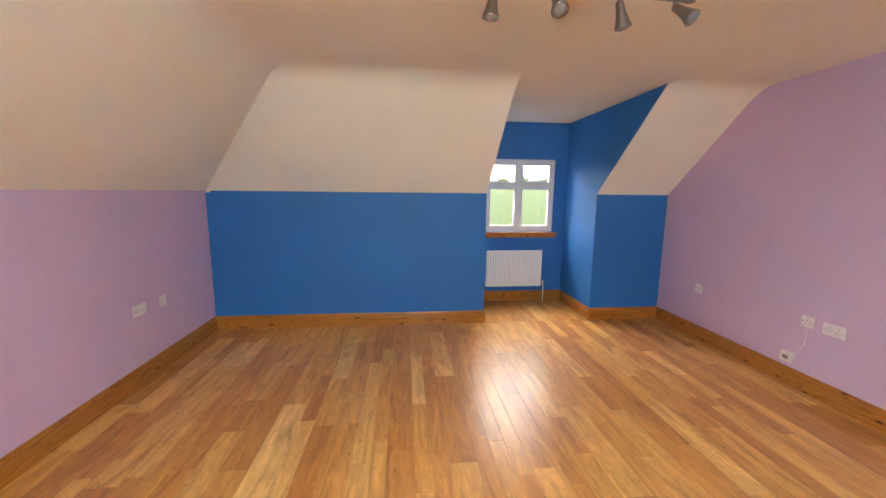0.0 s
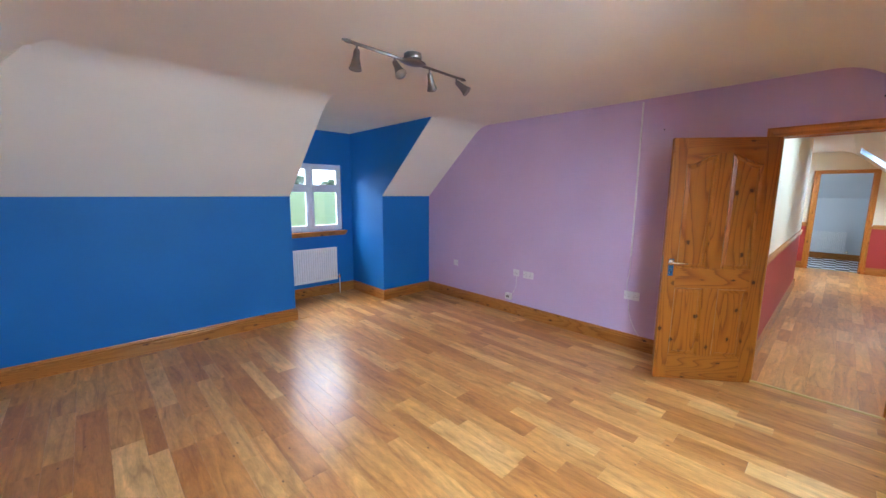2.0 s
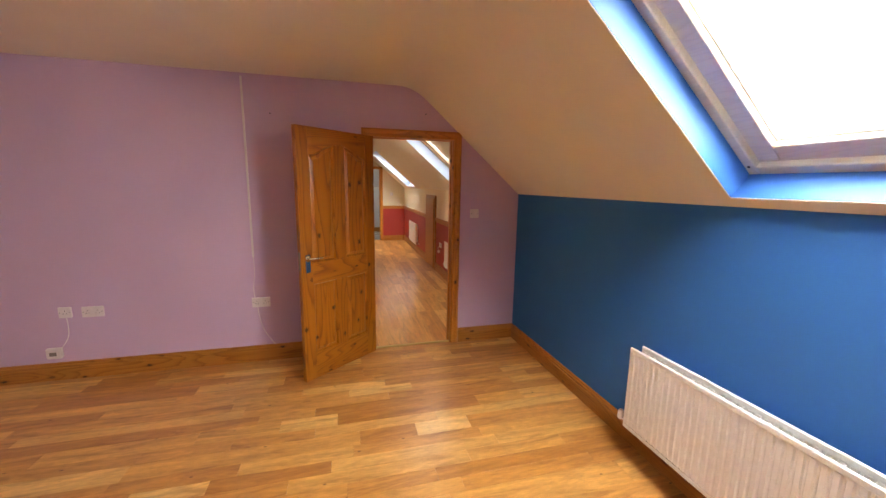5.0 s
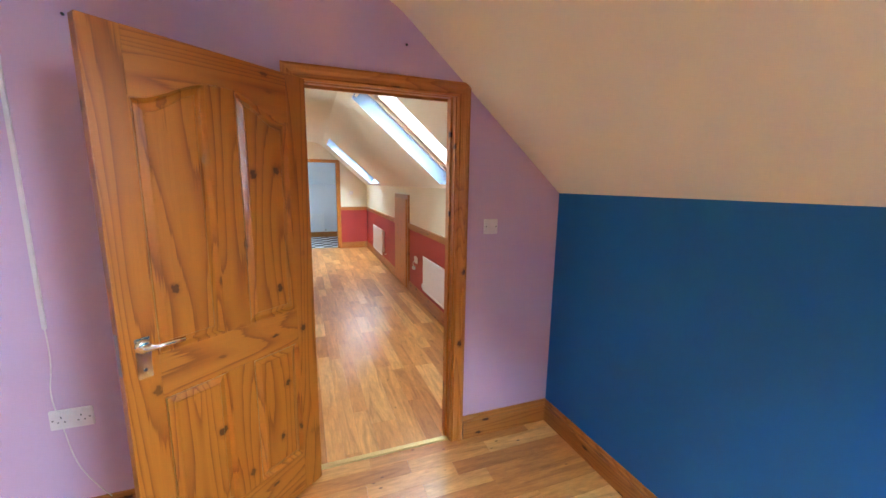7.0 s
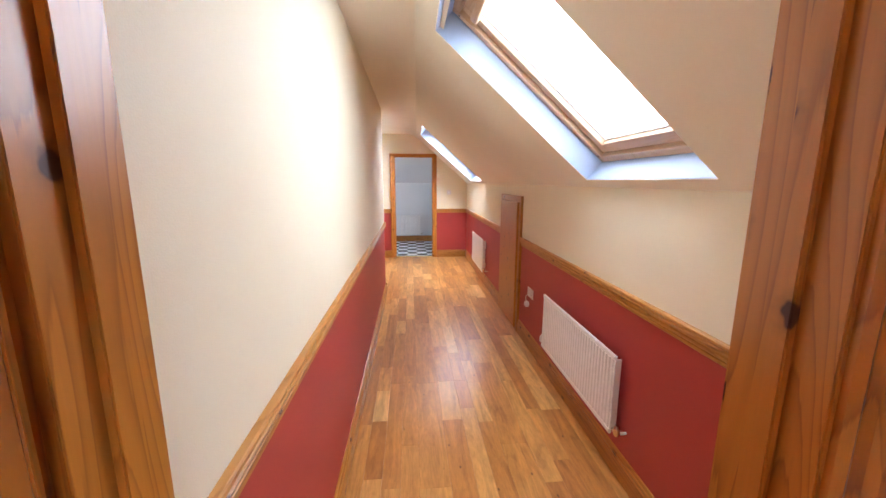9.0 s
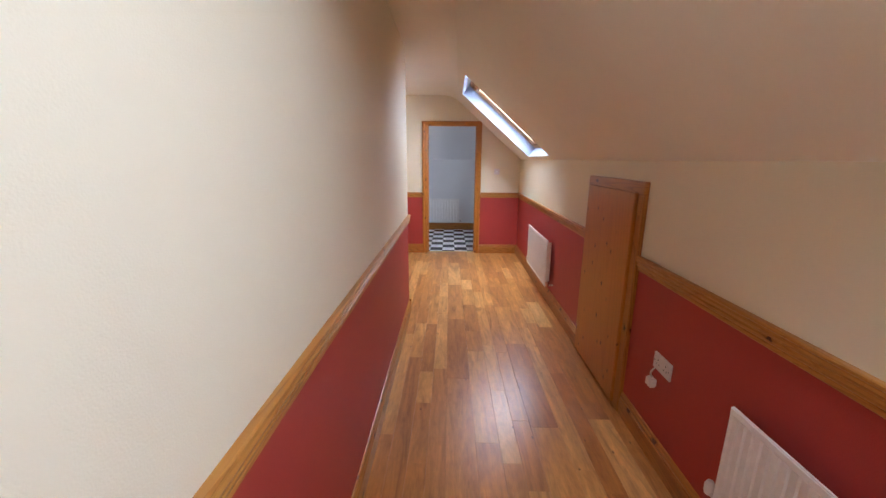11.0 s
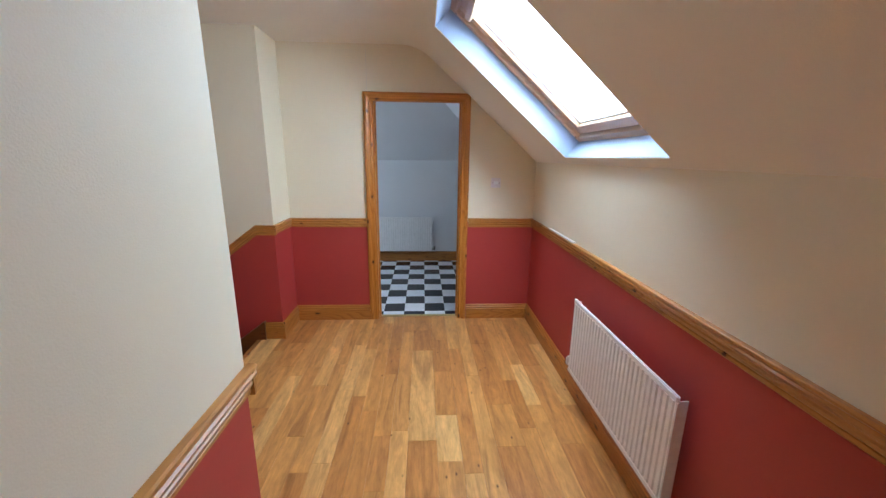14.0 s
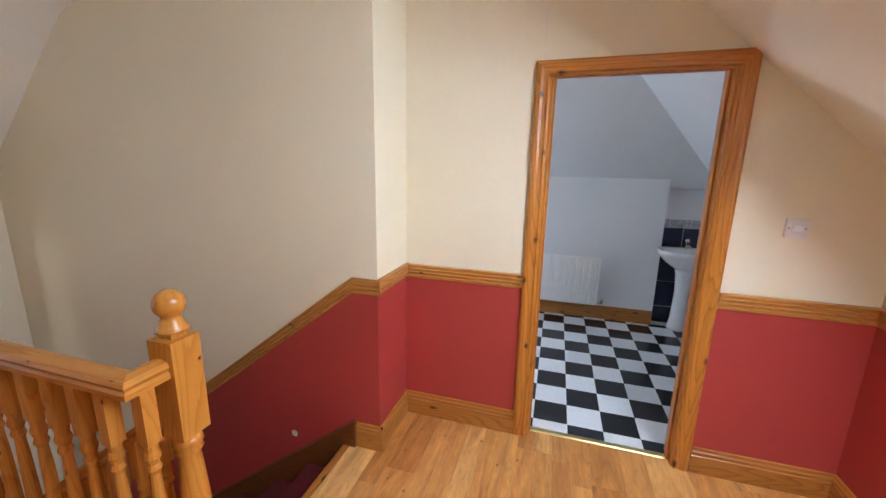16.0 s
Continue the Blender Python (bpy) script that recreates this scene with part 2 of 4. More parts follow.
M_BORDER = plain("patterned_border", (0.42, 0.40, 0.42), 0.2, 0.0, 0.6, 70.0)
M_CERAMIC = plain("white_ceramic", (0.84, 0.85, 0.85), 0.1)
M_CARPET = paint("red_carpet", (0.10, 0.008, 0.012), 0.95, 0.8, 0.2)
M_LEAD = plain("roof_slate", (0.05, 0.052, 0.058), 0.7)
M_GRASS = paint("meadow", (0.046, 0.088, 0.008), 0.9, 0.6, 0.25)
M_HEDGE = paint("hedge_leaves", (0.10, 0.15, 0.10), 0.9, 0.5, 0.3)


def clear_glass():
    m, nt, b = material("clear_glass")
    out = nt.nodes["Material Output"]
    tr = nt.nodes.new("ShaderNodeBsdfTransparent")
    gl = add(nt, "ShaderNodeBsdfGlossy", Roughness=0.02)
    mx = nt.nodes.new("ShaderNodeMixShader")
    mx.inputs[0].default_value = 0.05
    nt.links.new(tr.outputs[0], mx.inputs[1])
    nt.links.new(gl.outputs[0], mx.inputs[2])
    nt.links.new(mx.outputs[0], out.inputs[0])
    return m


M_GLASS = clear_glass()


def overcast(name, strength):
    """Bright cloud, faintly mottled."""
    m, nt, b = material(name)
    em = add(nt, "ShaderNodeEmission", Strength=strength)
    n = add(nt, "ShaderNodeTexNoise", Scale=0.8, Detail=4.0)
    nt.links.new(place(nt), n.inputs["Vector"])
    nt.links.new(ramp(nt, n.outputs[0], [(0.3, (0.60, 0.79, 1.0)), (0.7, (0.68, 0.85, 1.0))]), em.inputs[0])
    nt.links.new(em.outputs[0], nt.nodes["Material Output"].inputs[0])
    return m


# ---- mesh helpers ----
def part(name, bm, mat, parent=None, label="", smooth=False):
    me = bpy.data.meshes.new(name)
    bmesh.ops.recalc_face_normals(bm, faces=bm.faces[:])
    bm.to_mesh(me)
    bm.free()
    me.materials.append(mat)
    if smooth:
        for p in me.polygons:
            p.use_smooth = True
    ob = new(name, me)
    if parent is not None:
        ob.parent = parent
    return tagged(ob, label=label)


def thing(name, label, category, at=None, group="", kind=""):
    ob = new(name)
    ob.empty_display_size = 0.1
    if at is not None:
        ob.matrix_basis = at
    return tagged(ob, label, category, group, kind)


def box(bm, x0, y0, z0, x1, y1, z1):
    vs = [bm.verts.new((x, y, z)) for x in (x0, x1) for y in (y0, y1) for z in (z0, z1)]
    for f in ((0, 1, 3, 2), (4, 6, 7, 5), (0, 4, 5, 1), (2, 3, 7, 6), (0, 2, 6, 4), (1, 5, 7, 3)):
        bm.faces.new([vs[i] for i in f])
    return bm


def boxed(x0, y0, z0, x1, y1, z1, bevel=0.0):
    bm = box(bmesh.new(), x0, y0, z0, x1, y1, z1)
    if bevel:
        bmesh.ops.bevel(bm, geom=bm.edges[:], offset=bevel, segments=2, affect="EDGES")
    return bm


def loft(bm, a, b, closed=True):
    """Two matching rings of 3D points joined into a solid."""
    va, vb = [bm.verts.new(p) for p in a], [bm.verts.new(p) for p in b]
    n = len(a)
    for i in range(n):
        j = (i + 1) % n
        bm.faces.new((va[i], va[j], vb[j], vb[i]))
    bm.faces.new(va[::-1])
    bm.faces.new(vb)
    return bm


def prism(bm, pts, axis, a, b):
    """A polygon in the two other axes, drawn out along one axis from a to b."""
    def lift(p, v):
        q = list(p)
        q.insert(axis, v)
        return q
    return loft(bm, [lift(p, a) for p in pts], [lift(p, b) for p in pts])


def slab(bm, pts, off):
    off = Vector(off)
    return loft(bm, [Vector(p) for p in pts], [Vector(p) + off for p in pts])


def lathe(bm, profile, center=(0, 0, 0), seg=20, turn=None):
    rings = []
    for r, z in profile:
        ring = []
        for i in range(seg):
            a = 2 * math.pi * i / seg
            p = Vector((r * math.cos(a), r * math.sin(a), z))
            if turn is not None:
                p = turn @ p
            ring.append(bm.verts.new(p + Vector(center)))
        rings.append(ring)
    for u, v in zip(rings, rings[1:]):
        for i in range(seg):
            j = (i + 1) % seg
            bm.faces.new((u[i], u[j], v[j], v[i]))
    bm.faces.new(rings[0][::-1])
    bm.faces.new(rings[-1])
    return bm


def rod(bm, a, b, r, seg=10):
    a, b = Vector(a), Vector(b)
    q = (b - a).to_track_quat("Z", "Y").to_matrix()
    return lathe(bm, [(r, 0), (r, (b - a).length)], a, seg, q)


def cable(name, pts, r, mat, parent=None):
    cu = bpy.data.curves.new(name, "CURVE")
    cu.dimensions, cu.bevel_depth, cu.bevel_resolution = "3D", r, 2
    sp = cu.splines.new("NURBS")
    sp.points.add(len(pts) - 1)
    for p, c in zip(sp.points, pts):
        p.co = (*c, 1)
    sp.use_endpoint_u, sp.order_u = True, 3
    cu.materials.append(mat)
    ob = new(name, cu)
    if parent is not None:
        ob.parent = parent
    return ob


# ---- plan ----
CEIL, KNEE = 2.425, 1.495
WEST, NORTH, SOUTH = -5.12, 5.55, 0.05
NTOP, STOP, WTOP = 4.505, 1.11, -4.04
DX0, DX1, DBACK = -2.16, -0.87, 6.40
DOOR0, DOOR1, DOORH = 0.715, 1.51, 2.0
END, EBACK = 7.20, 7.32
HALLN, HALLEND = 1.535, 4.71
JOGX, JOGY = 6.818, 2.262
STAIRY, STAIRX = 2.47, 5.89
LNORTH, LTOP = 5.2, 4.2
BATHX, BATHS = 9.30, -0.25
RUN, RISE = STOP - SOUTH, CEIL - KNEE
SL = math.hypot(RUN, RISE)
SU = Vector((0, RUN / SL, RISE / SL))
SN = Vector((0, -RISE / SL, RUN / SL))


def on_slope(x, s, d=0.0):
    """A point of the south slope: s metres up it, d metres out of the room."""
    return Vector((x, SOUTH, KNEE)) + SU * s + SN * d


def solid(name, bm, mat, label, category="wall"):
    return tagged(part(name, bm, mat), label, category, kind="structure")


# bedroom walls
bm = bmesh.new()
box(bm, WEST - 0.1, NORTH, -0.1, DX0 - 0.003, NORTH + 0.1, KNEE + 0.06)
box(bm, DX1 + 0.003, NORTH, -0.1, 0.0, NORTH + 0.1, KNEE + 0.06)
solid("wall_north", bm, M_BLUE, "low blue painted wall under the sloping ceiling")
bm = bmesh.new()
WZ0, WZ1, WX0, WX1 = 0.97, 1.95, -2.0, -1.03
for x0, x1, y0 in ((DX0, DX0 - 0.09, 0), (DX1, DX1 + 0.09, 0)):
    prism(bm, [(NORTH + 0.004, -0.1), (DBACK + 0.25, -0.1), (DBACK + 0.25, CEIL + 0.1), (NTOP + 0.01, CEIL + 0.1), (NTOP + 0.01, CEIL + 0.004), (NORTH + 0.004, KNEE + 0.012)], 0, x0, x1)
box(bm, DX0, DBACK, -0.1, DX1, DBACK + 0.2, WZ0)
box(bm, DX0, DBACK, WZ1, DX1, DBACK + 0.2, CEIL + 0.1)
box(bm, DX0, DBACK, WZ0, WX0, DBACK + 0.2, WZ1)
box(bm, WX1, DBACK, WZ0, DX1, DBACK + 0.2, WZ1)
solid("wall_dormer", bm, M_BLUE, "bright blue painted dormer recess around the window")
solid("wall_south", boxed(WEST - 0.1, SOUTH - 0.1, -0.1, 0.0, SOUTH, KNEE + 0.05), M_BLUE, "low blue painted wall under the rooflight slope")
solid("wall_west", boxed(WEST - 0.1, SOUTH, -0.1, WEST, NORTH, KNEE + 0.05), M_LILAC, "low lilac painted wall under the hipped slope")


def gable(bm, x0, x1, y0, y1, yn0, yn1):
    """A cross wall with a door opening and a top that follows the slopes."""
    over = 0.03
    prism(bm, [(y0, -0.1), (DOOR0, -0.1), (DOOR0, DOORH + 0.022), (DOOR0, KNEE + (DOOR0 - SOUTH) * RISE / RUN + over), (y0, KNEE + over)], 0, x0, x1)
    prism(bm, [(DOOR0, DOORH + 0.022), (DOOR1, DOORH + 0.022), (DOOR1, CEIL + over), (STOP, CEIL + over), (DOOR0, KNEE + (DOOR0 - SOUTH) * RISE / RUN + over)], 0, x0, x1)
    prism(bm, [(DOOR1, -0.1), (y1, -0.1), (y1, yn1 + over), (yn0, CEIL + over), (DOOR1, CEIL + over)], 0, x0, x1)


bm = bmesh.new()
gable(bm, 0, 0.06, SOUTH - 0.05, NORTH + 0.05, NTOP, KNEE)
solid("wall_east", bm, M_LILAC, "lilac painted gable wall with scuffs and a doorway")
bm = bmesh.new()
gable(bm, 0.06, 0.12, SOUTH - 0.05, HALLN + 0.1, HALLN + 0.05, CEIL)
solid("wall_hall_west", bm, M_CREAM, "cream painted wall at the bedroom end of the corridor")

# corridor and landing walls, red below the dado rail and cream above
DADO = 0.955


def two_tone(name, boxes, label):
    for suffix, lo, hi, mat, tone in (("lower", -0.1, DADO, M_RED, "dark red painted "), ("upper", DADO, CEIL + 0.03, M_CREAM, "cream painted ")):
        bm = bmesh.new()
        for x0, y0, x1, y1, z0, z1 in boxes:
            a, b = max(lo, z0), min(hi, z1)
            if b > a:
                box(bm, x0, y0, a, x1, y1, b)
        solid(name + "_" + suffix, bm, mat, tone + label)


two_tone("wall_hall_south", [(0.12, SOUTH - 0.1, 3.33, SOUTH, -1, KNEE + 0.06), (4.02, SOUTH - 0.1, END, SOUTH, -1, KNEE + 0.05), (3.33, SOUTH - 0.1, 4.02, SOUTH - 0.05, -1, KNEE + 0.05), (3.33, SOUTH - 0.05, 4.02, SOUTH, 1.33, KNEE + 0.05)], "low wall of the corridor under the rooflights")
two_tone("wall_hall_north", [(0.12, HALLN, HALLEND, HALLN + 0.11, -1, 3), (HALLEND - 0.11, HALLN + 0.11, HALLEND, LNORTH + 0.1, -1, 3)], "corridor wall that ends at the landing")
bm = bmesh.new()
gable(bm, END, END + 0.06, SOUTH - 0.05, JOGY + 0.05, JOGY, CEIL)
solid("wall_end_upper", bm, M_CREAM, "cream painted end wall around the bathroom doorway")
bm = bmesh.new()
box(bm, END - 0.004, SOUTH, -0.1, END + 0.03, DOOR0, DADO)
box(bm, END - 0.004, DOOR1, -0.1, END + 0.03, JOGY, DADO)
solid("wall_end_lower", bm, M_RED, "dark red painted band of the end wall")
bm = bmesh.new()
gable(bm, END + 0.06, EBACK, SOUTH - 0.05, 3.2, 3.1, CEIL)
box(bm, END + 0.06, BATHS, -0.1, EBACK, SOUTH - 0.05, KNEE - 0.03)
solid("wall_bathroom_west", bm, M_BATH, "white painted bathroom wall around the doorway")

# wall along the stair: red under a line that drops with the flight
PITCH = 0.18 / 0.238
SY0 = JOGY + 0.14
lowline = [(JOGY, DADO), (SY0, DADO), (LNORTH + 0.1, DADO - (LNORTH + 0.1 - SY0) * PITCH)]
bm = bmesh.new()
prism(bm, lowline + [(LNORTH + 0.1, CEIL + 0.03), (JOGY, CEIL + 0.03)], 0, JOGX, END + 0.2)
solid("wall_stair_upper", bm, M_CREAM, "cream painted wall above the stair flight")
bm = bmesh.new()
prism(bm, [(JOGY, -2.8), (LNORTH + 0.1, -2.8)] + lowline[::-1], 0, JOGX, END + 0.2)
solid("wall_stair_lower", bm, M_RED, "dark red painted wall beside the stair flight")
# Left open between the side boxes: an unseen opening, added to brighten the landing.
bm = bmesh.new()
box(bm, HALLEND, LNORTH, -2.8, 4.95, LNORTH + 0.1, KNEE + 0.05)
box(bm, 5.75, LNORTH, -2.8, JOGX, LNORTH + 0.1, KNEE + 0.05)
box(bm, 4.95, LNORTH, -2.8, 5.75, LNORTH + 0.1, 0.45)
solid("wall_landing_north", bm, M_CREAM, "cream painted wall at the foot of the landing slope")
solid("wall_stair_west", boxed(STAIRX - 0.1, STAIRY + 0.06, -2.8, STAIRX, LNORTH, -0.21), M_CREAM, "cream painted wall under the landing edge")
solid("wall_stair_south", boxed(STAIRX, STAIRY - 0.12, -2.8, JOGX, STAIRY - 0.02, -0.21), M_CREAM, "cream painted wall under the landing")
solid("floor_below", boxed(STAIRX - 0.1, STAIRY - 0.1, -2.85, JOGX + 0.1, LNORTH + 0.1, -2.75), M_SUB, "dark floor at the foot of the stair", "floor")

# ceilings and slopes
T = 0.12
bm = bmesh.new()
box(bm, WTOP - 0.02, STOP - 0.02, CEIL, 0.03, NTOP + 0.02, CEIL + T)
box(bm, DX0 - 0.05, NTOP, CEIL + 0.002, DX1 + 0.05, DBACK + 0.2, CEIL + T)
box(bm, 0.03, STOP - 0.02, CEIL, END + 0.2, HALLN + 0.6, CEIL + T)
box(bm, HALLEND - 0.1, HALLN + 0.6, CEIL, END + 0.2, LTOP + 0.02, CEIL + T)
box(bm, EBACK - 0.1, STOP - 0.02, CEIL, 8.6, 3.2, CEIL + T)
k = (KNEE - CEIL) / (LNORTH - LTOP)
slab(bm, [(HALLEND - 0.1, LTOP, CEIL), (JOGX + 0.1, LTOP, CEIL), (JOGX + 0.1, LNORTH + 0.1, CEIL + k * (LNORTH + 0.1 - LTOP)), (HALLEND - 0.1, LNORTH + 0.1, CEIL + k * (LNORTH + 0.1 - LTOP))], (0, 0.08, T))
solid("ceiling", bm, M_CEIL, "matt white plastered flat ceiling", "ceiling")
bm = bmesh.new()
EXT = 0.06
dn = (NORTH - NTOP) / RISE
for xa, xb, xc in ((WEST, DX0 - 0.003, WTOP), (DX1 + 0.003, 0.03, DX1 + 0.003)):
    slab(bm, [(xa, NORTH, KNEE), (xb, NORTH, KNEE), (xb, NTOP, CEIL), (xc, NTOP, CEIL)], (0, 0.09, T))
solid("ceiling_slope_north", bm, M_CEIL, "white plastered slope beside the dormer", "ceiling")
bm = bmesh.new()
slab(bm, [(WEST, SOUTH, KNEE), (WEST, NORTH, KNEE), (WTOP, NTOP, CEIL), (WTOP, STOP, CEIL)], (-0.09, 0, T))
solid("ceiling_slope_west", bm, M_CEIL, "white plastered hipped slope", "ceiling")

S0, S1 = 0.06, 1.24
SKYLIGHTS = [(-3.30, -2.17), (0.85, 1.82), (5.235, 6.37)]
DEPTH = 0.20


def slope_strip(bm, xa, xb, s0, s1):
    slab(bm, [on_slope(xa, s0), on_slope(xb, s0), on_slope(xb, s1), on_slope(xa, s1)], SN * DEPTH)


bm = bmesh.new()
# the bedroom part meets the hip along a slanting edge
slab(bm, [on_slope(WEST, 0), on_slope(SKYLIGHTS[0][0], 0), on_slope(SKYLIGHTS[0][0], SL), on_slope(WTOP, SL)], SN * DEPTH)
for (a, b), nxt in zip(SKYLIGHTS, [0.04, SKYLIGHTS[2][0], END + 0.03]):
    slope_strip(bm, a, b, -0.05, S0)
    slope_strip(bm, a, b, S1, SL + 0.1)
    slope_strip(bm, b, nxt, -0.05, SL + 0.1)
    if a < 0:
        solid("ceiling_slope_south", bm, M_CEIL, "white plastered bedroom slope with a rooflight", "ceiling")
        bm = bmesh.new()
        slope_strip(bm, 0.08, SKYLIGHTS[1][0], -0.05, SL + 0.1)
HALL_SLOPE = solid("ceiling_slope_hall", bm, M_CEIL, "white plastered corridor slope with two rooflights", "ceiling")
bm = bmesh.new()
slope_strip(bm, END + 0.03, BATHX + 0.2, -0.55, SL + 0.1)
solid("ceiling_slope_bath", bm, M_BATH, "white painted slope over the washbasin", "ceiling")
solid("trim_hip", slab(bmesh.new(), [(WEST + 0.01, NORTH - 0.012, KNEE - 0.02), (WEST + 0.045, NORTH - 0.012, KNEE - 0.02), (WTOP + 0.035, NTOP - 0.012, CEIL - 0.012), (WTOP - 0.0, NTOP - 0.012, CEIL - 0.012)], (-0.01, 0.02, 0.03)), M_CEIL, "cream painted batten over the hip corner", "trim")



def cove(bm, a, b, u, v, length, steps=10):
    """Rounded plaster between two slopes that meet along a-b; u and v run away from the corner along each."""
    a, b, u, v = Vector(a), Vector(b), Vector(u).normalized() * length, Vector(v).normalized() * length
    front, lift = [], Vector((0, 0, 0.03))
    for i in range(steps + 1):
        t = i / steps
        front.append(u * (1 - t) ** 2 + v * t ** 2)
    fa, fb = [bm.verts.new(a + p) for p in front], [bm.verts.new(b + p) for p in front]
    for i in range(steps):
        bm.faces.new((fa[i], fa[i + 1], fb[i + 1], fb[i]))
    back = [bm.verts.new(q + lift) for q in (a + u, a, a + v, b + u, b, b + v)]
    for i in (0, 1):
        bm.faces.new((back[i], back[i + 1], back[i + 4], back[i + 3]))
    return bm


def coved(name, a, b, u, v, length, label, mat=None):
    tagged(part(name, cove(bmesh.new(), a, b, u, v, length), mat or M_CEIL, smooth=True), label, "ceiling", kind="structure")


DOWN = (0, -RUN, -RISE)
coved("ceiling_cove_south", (WTOP, STOP, CEIL), (0.0, STOP, CEIL), (0, 1, 0), DOWN, 0.16, "rounded plaster where the rooflight slope meets the ceiling")
coved("ceiling_cove_hall", (0.12, STOP, CEIL), (END, STOP, CEIL), (0, 1, 0), DOWN, 0.16, "rounded plaster along the corridor ceiling")
for xa, xb in ((WTOP, DX0), (DX1, 0.0)):
    coved("ceiling_cove_north", (xa, NTOP, CEIL), (xb, NTOP, CEIL), (0, -1, 0), (0, NORTH - NTOP, -RISE), 0.15, "rounded plaster above the dormer side slope")
coved("ceiling_cove_west", (WTOP, STOP, CEIL), (WTOP, NTOP, CEIL), (1, 0, 0), (WEST - WTOP, 0, -RISE), 0.15, "rounded plaster above the hipped slope")
coved("ceiling_cove_landing", (HALLEND, LTOP, CEIL), (JOGX, LTOP, CEIL), (0, -1, 0), (0, LNORTH - LTOP, KNEE - CEIL), 0.16, "rounded plaster above the landing slope")

# bathroom shell
solid("wall_bathroom_east", box(box(bmesh.new(), BATHX, 0.40, -0.1, BATHX + 0.2, 3.2, KNEE + 0.03), BATHX + 0.10, BATHS - 0.1, -0.1, BATHX + 0.2, 0.40, KNEE + 0.10), M_BATH, "white painted low wall of the bathroom")
solid("wall_bathroom_south", boxed(END + 0.06, BATHS - 0.1, -0.1, BATHX + 0.1, BATHS, KNEE - 0.18), M_BATH, "white painted wall behind the washbasin")
# The gap in this wall is out of view, added to let light in.
bm = bmesh.new()
box(bm, EBACK, 3.1, -0.1, 7.9, 3.2, CEIL + 0.05)
box(bm, 8.7, 3.1, -0.1, BATHX + 0.1, 3.2, CEIL + 0.05)
box(bm, 7.9, 3.1, -0.1, 8.7, 3.2, 1.0)
box(bm, 7.9, 3.1, 2.0, 8.7, 3.2, CEIL + 0.05)
solid("wall_bathroom_north", bm, M_BATH, "white painted bathroom side wall")
solid("ceiling_slope_bathroom", slab(bmesh.new(), [(BATHX + 0.12, -0.3, KNEE - 0.12), (BATHX + 0.12, 3.2, KNEE - 0.12), (8.25, 3.2, CEIL), (8.25, -0.3, CEIL)], (0.05, 0, T)), M_BATH, "white painted slope above the bathroom radiator", "ceiling")

# Glowing sheet added behind the gap to light the bathroom.
bm = bmesh.new()
bm.faces.new([bm.verts.new(p) for p in ((7.6, 3.5, 0.8), (9.0, 3.5, 0.8), (9.0, 3.5, 2.3), (7.6, 3.5, 2.3))])
tagged(part("backdrop", bm, overcast("overcast_cloud", SKY_GLOW * 0.35)), "glowing sheet behind an unseen bathroom opening, added for its light", "sky", kind="structure")

# floors under the covering
bm = bmesh.new()
box(bm, WEST - 0.1, SOUTH - 0.1, -0.2, 0.06, NORTH + 0.1, -0.009)
box(bm, DX0 - 0.05, NORTH + 0.1, -0.2, DX1 + 0.05, DBACK + 0.1, -0.009)
solid("floor_bedroom", bm, M_SUB, "warm beech laminate floor of the bedroom", "floor")
FLOOR_BED = bpy.data.objects["floor_bedroom"]
bm = bmesh.new()
box(bm, 0.06, SOUTH - 0.1, -0.2, END + 0.06, HALLN + 0.1, -0.009)
box(bm, HALLEND - 0.1, HALLN + 0.1, -0.2, END + 0.06, STAIRY - 0.02, -0.009)
box(bm, HALLEND - 0.1, STAIRY - 0.02, -0.2, STAIRX, LNORTH + 0.1, -0.009)
FLOOR_HALL = solid("floor_hall", bm, M_SUB, "warm beech laminate floor of corridor and landing", "floor")
FLOOR_BATH = solid("floor_bathroom", boxed(END + 0.06, BATHS - 0.05, -0.2, BATHX + 0.2, 3.2, -0.009), M_GROUT, "black and white chequered vinyl tile floor", "floor")


# ---- joinery ----
def run(name, mat, pts, profile, label, category):
    """A moulding along one straight stretch: profile of (out, up) pairs; pts: start, end, outward direction."""
    a, b, out = (Vector((*p, 0)) if len(p) == 2 else Vector(p) for p in pts)
    ring = lambda p: [p + out * o + Vector((0, 0, u)) for o, u in profile]
    return tagged(part(name, loft(bmesh.new(), ring(a), ring(b)), mat), label, category, kind="structure")


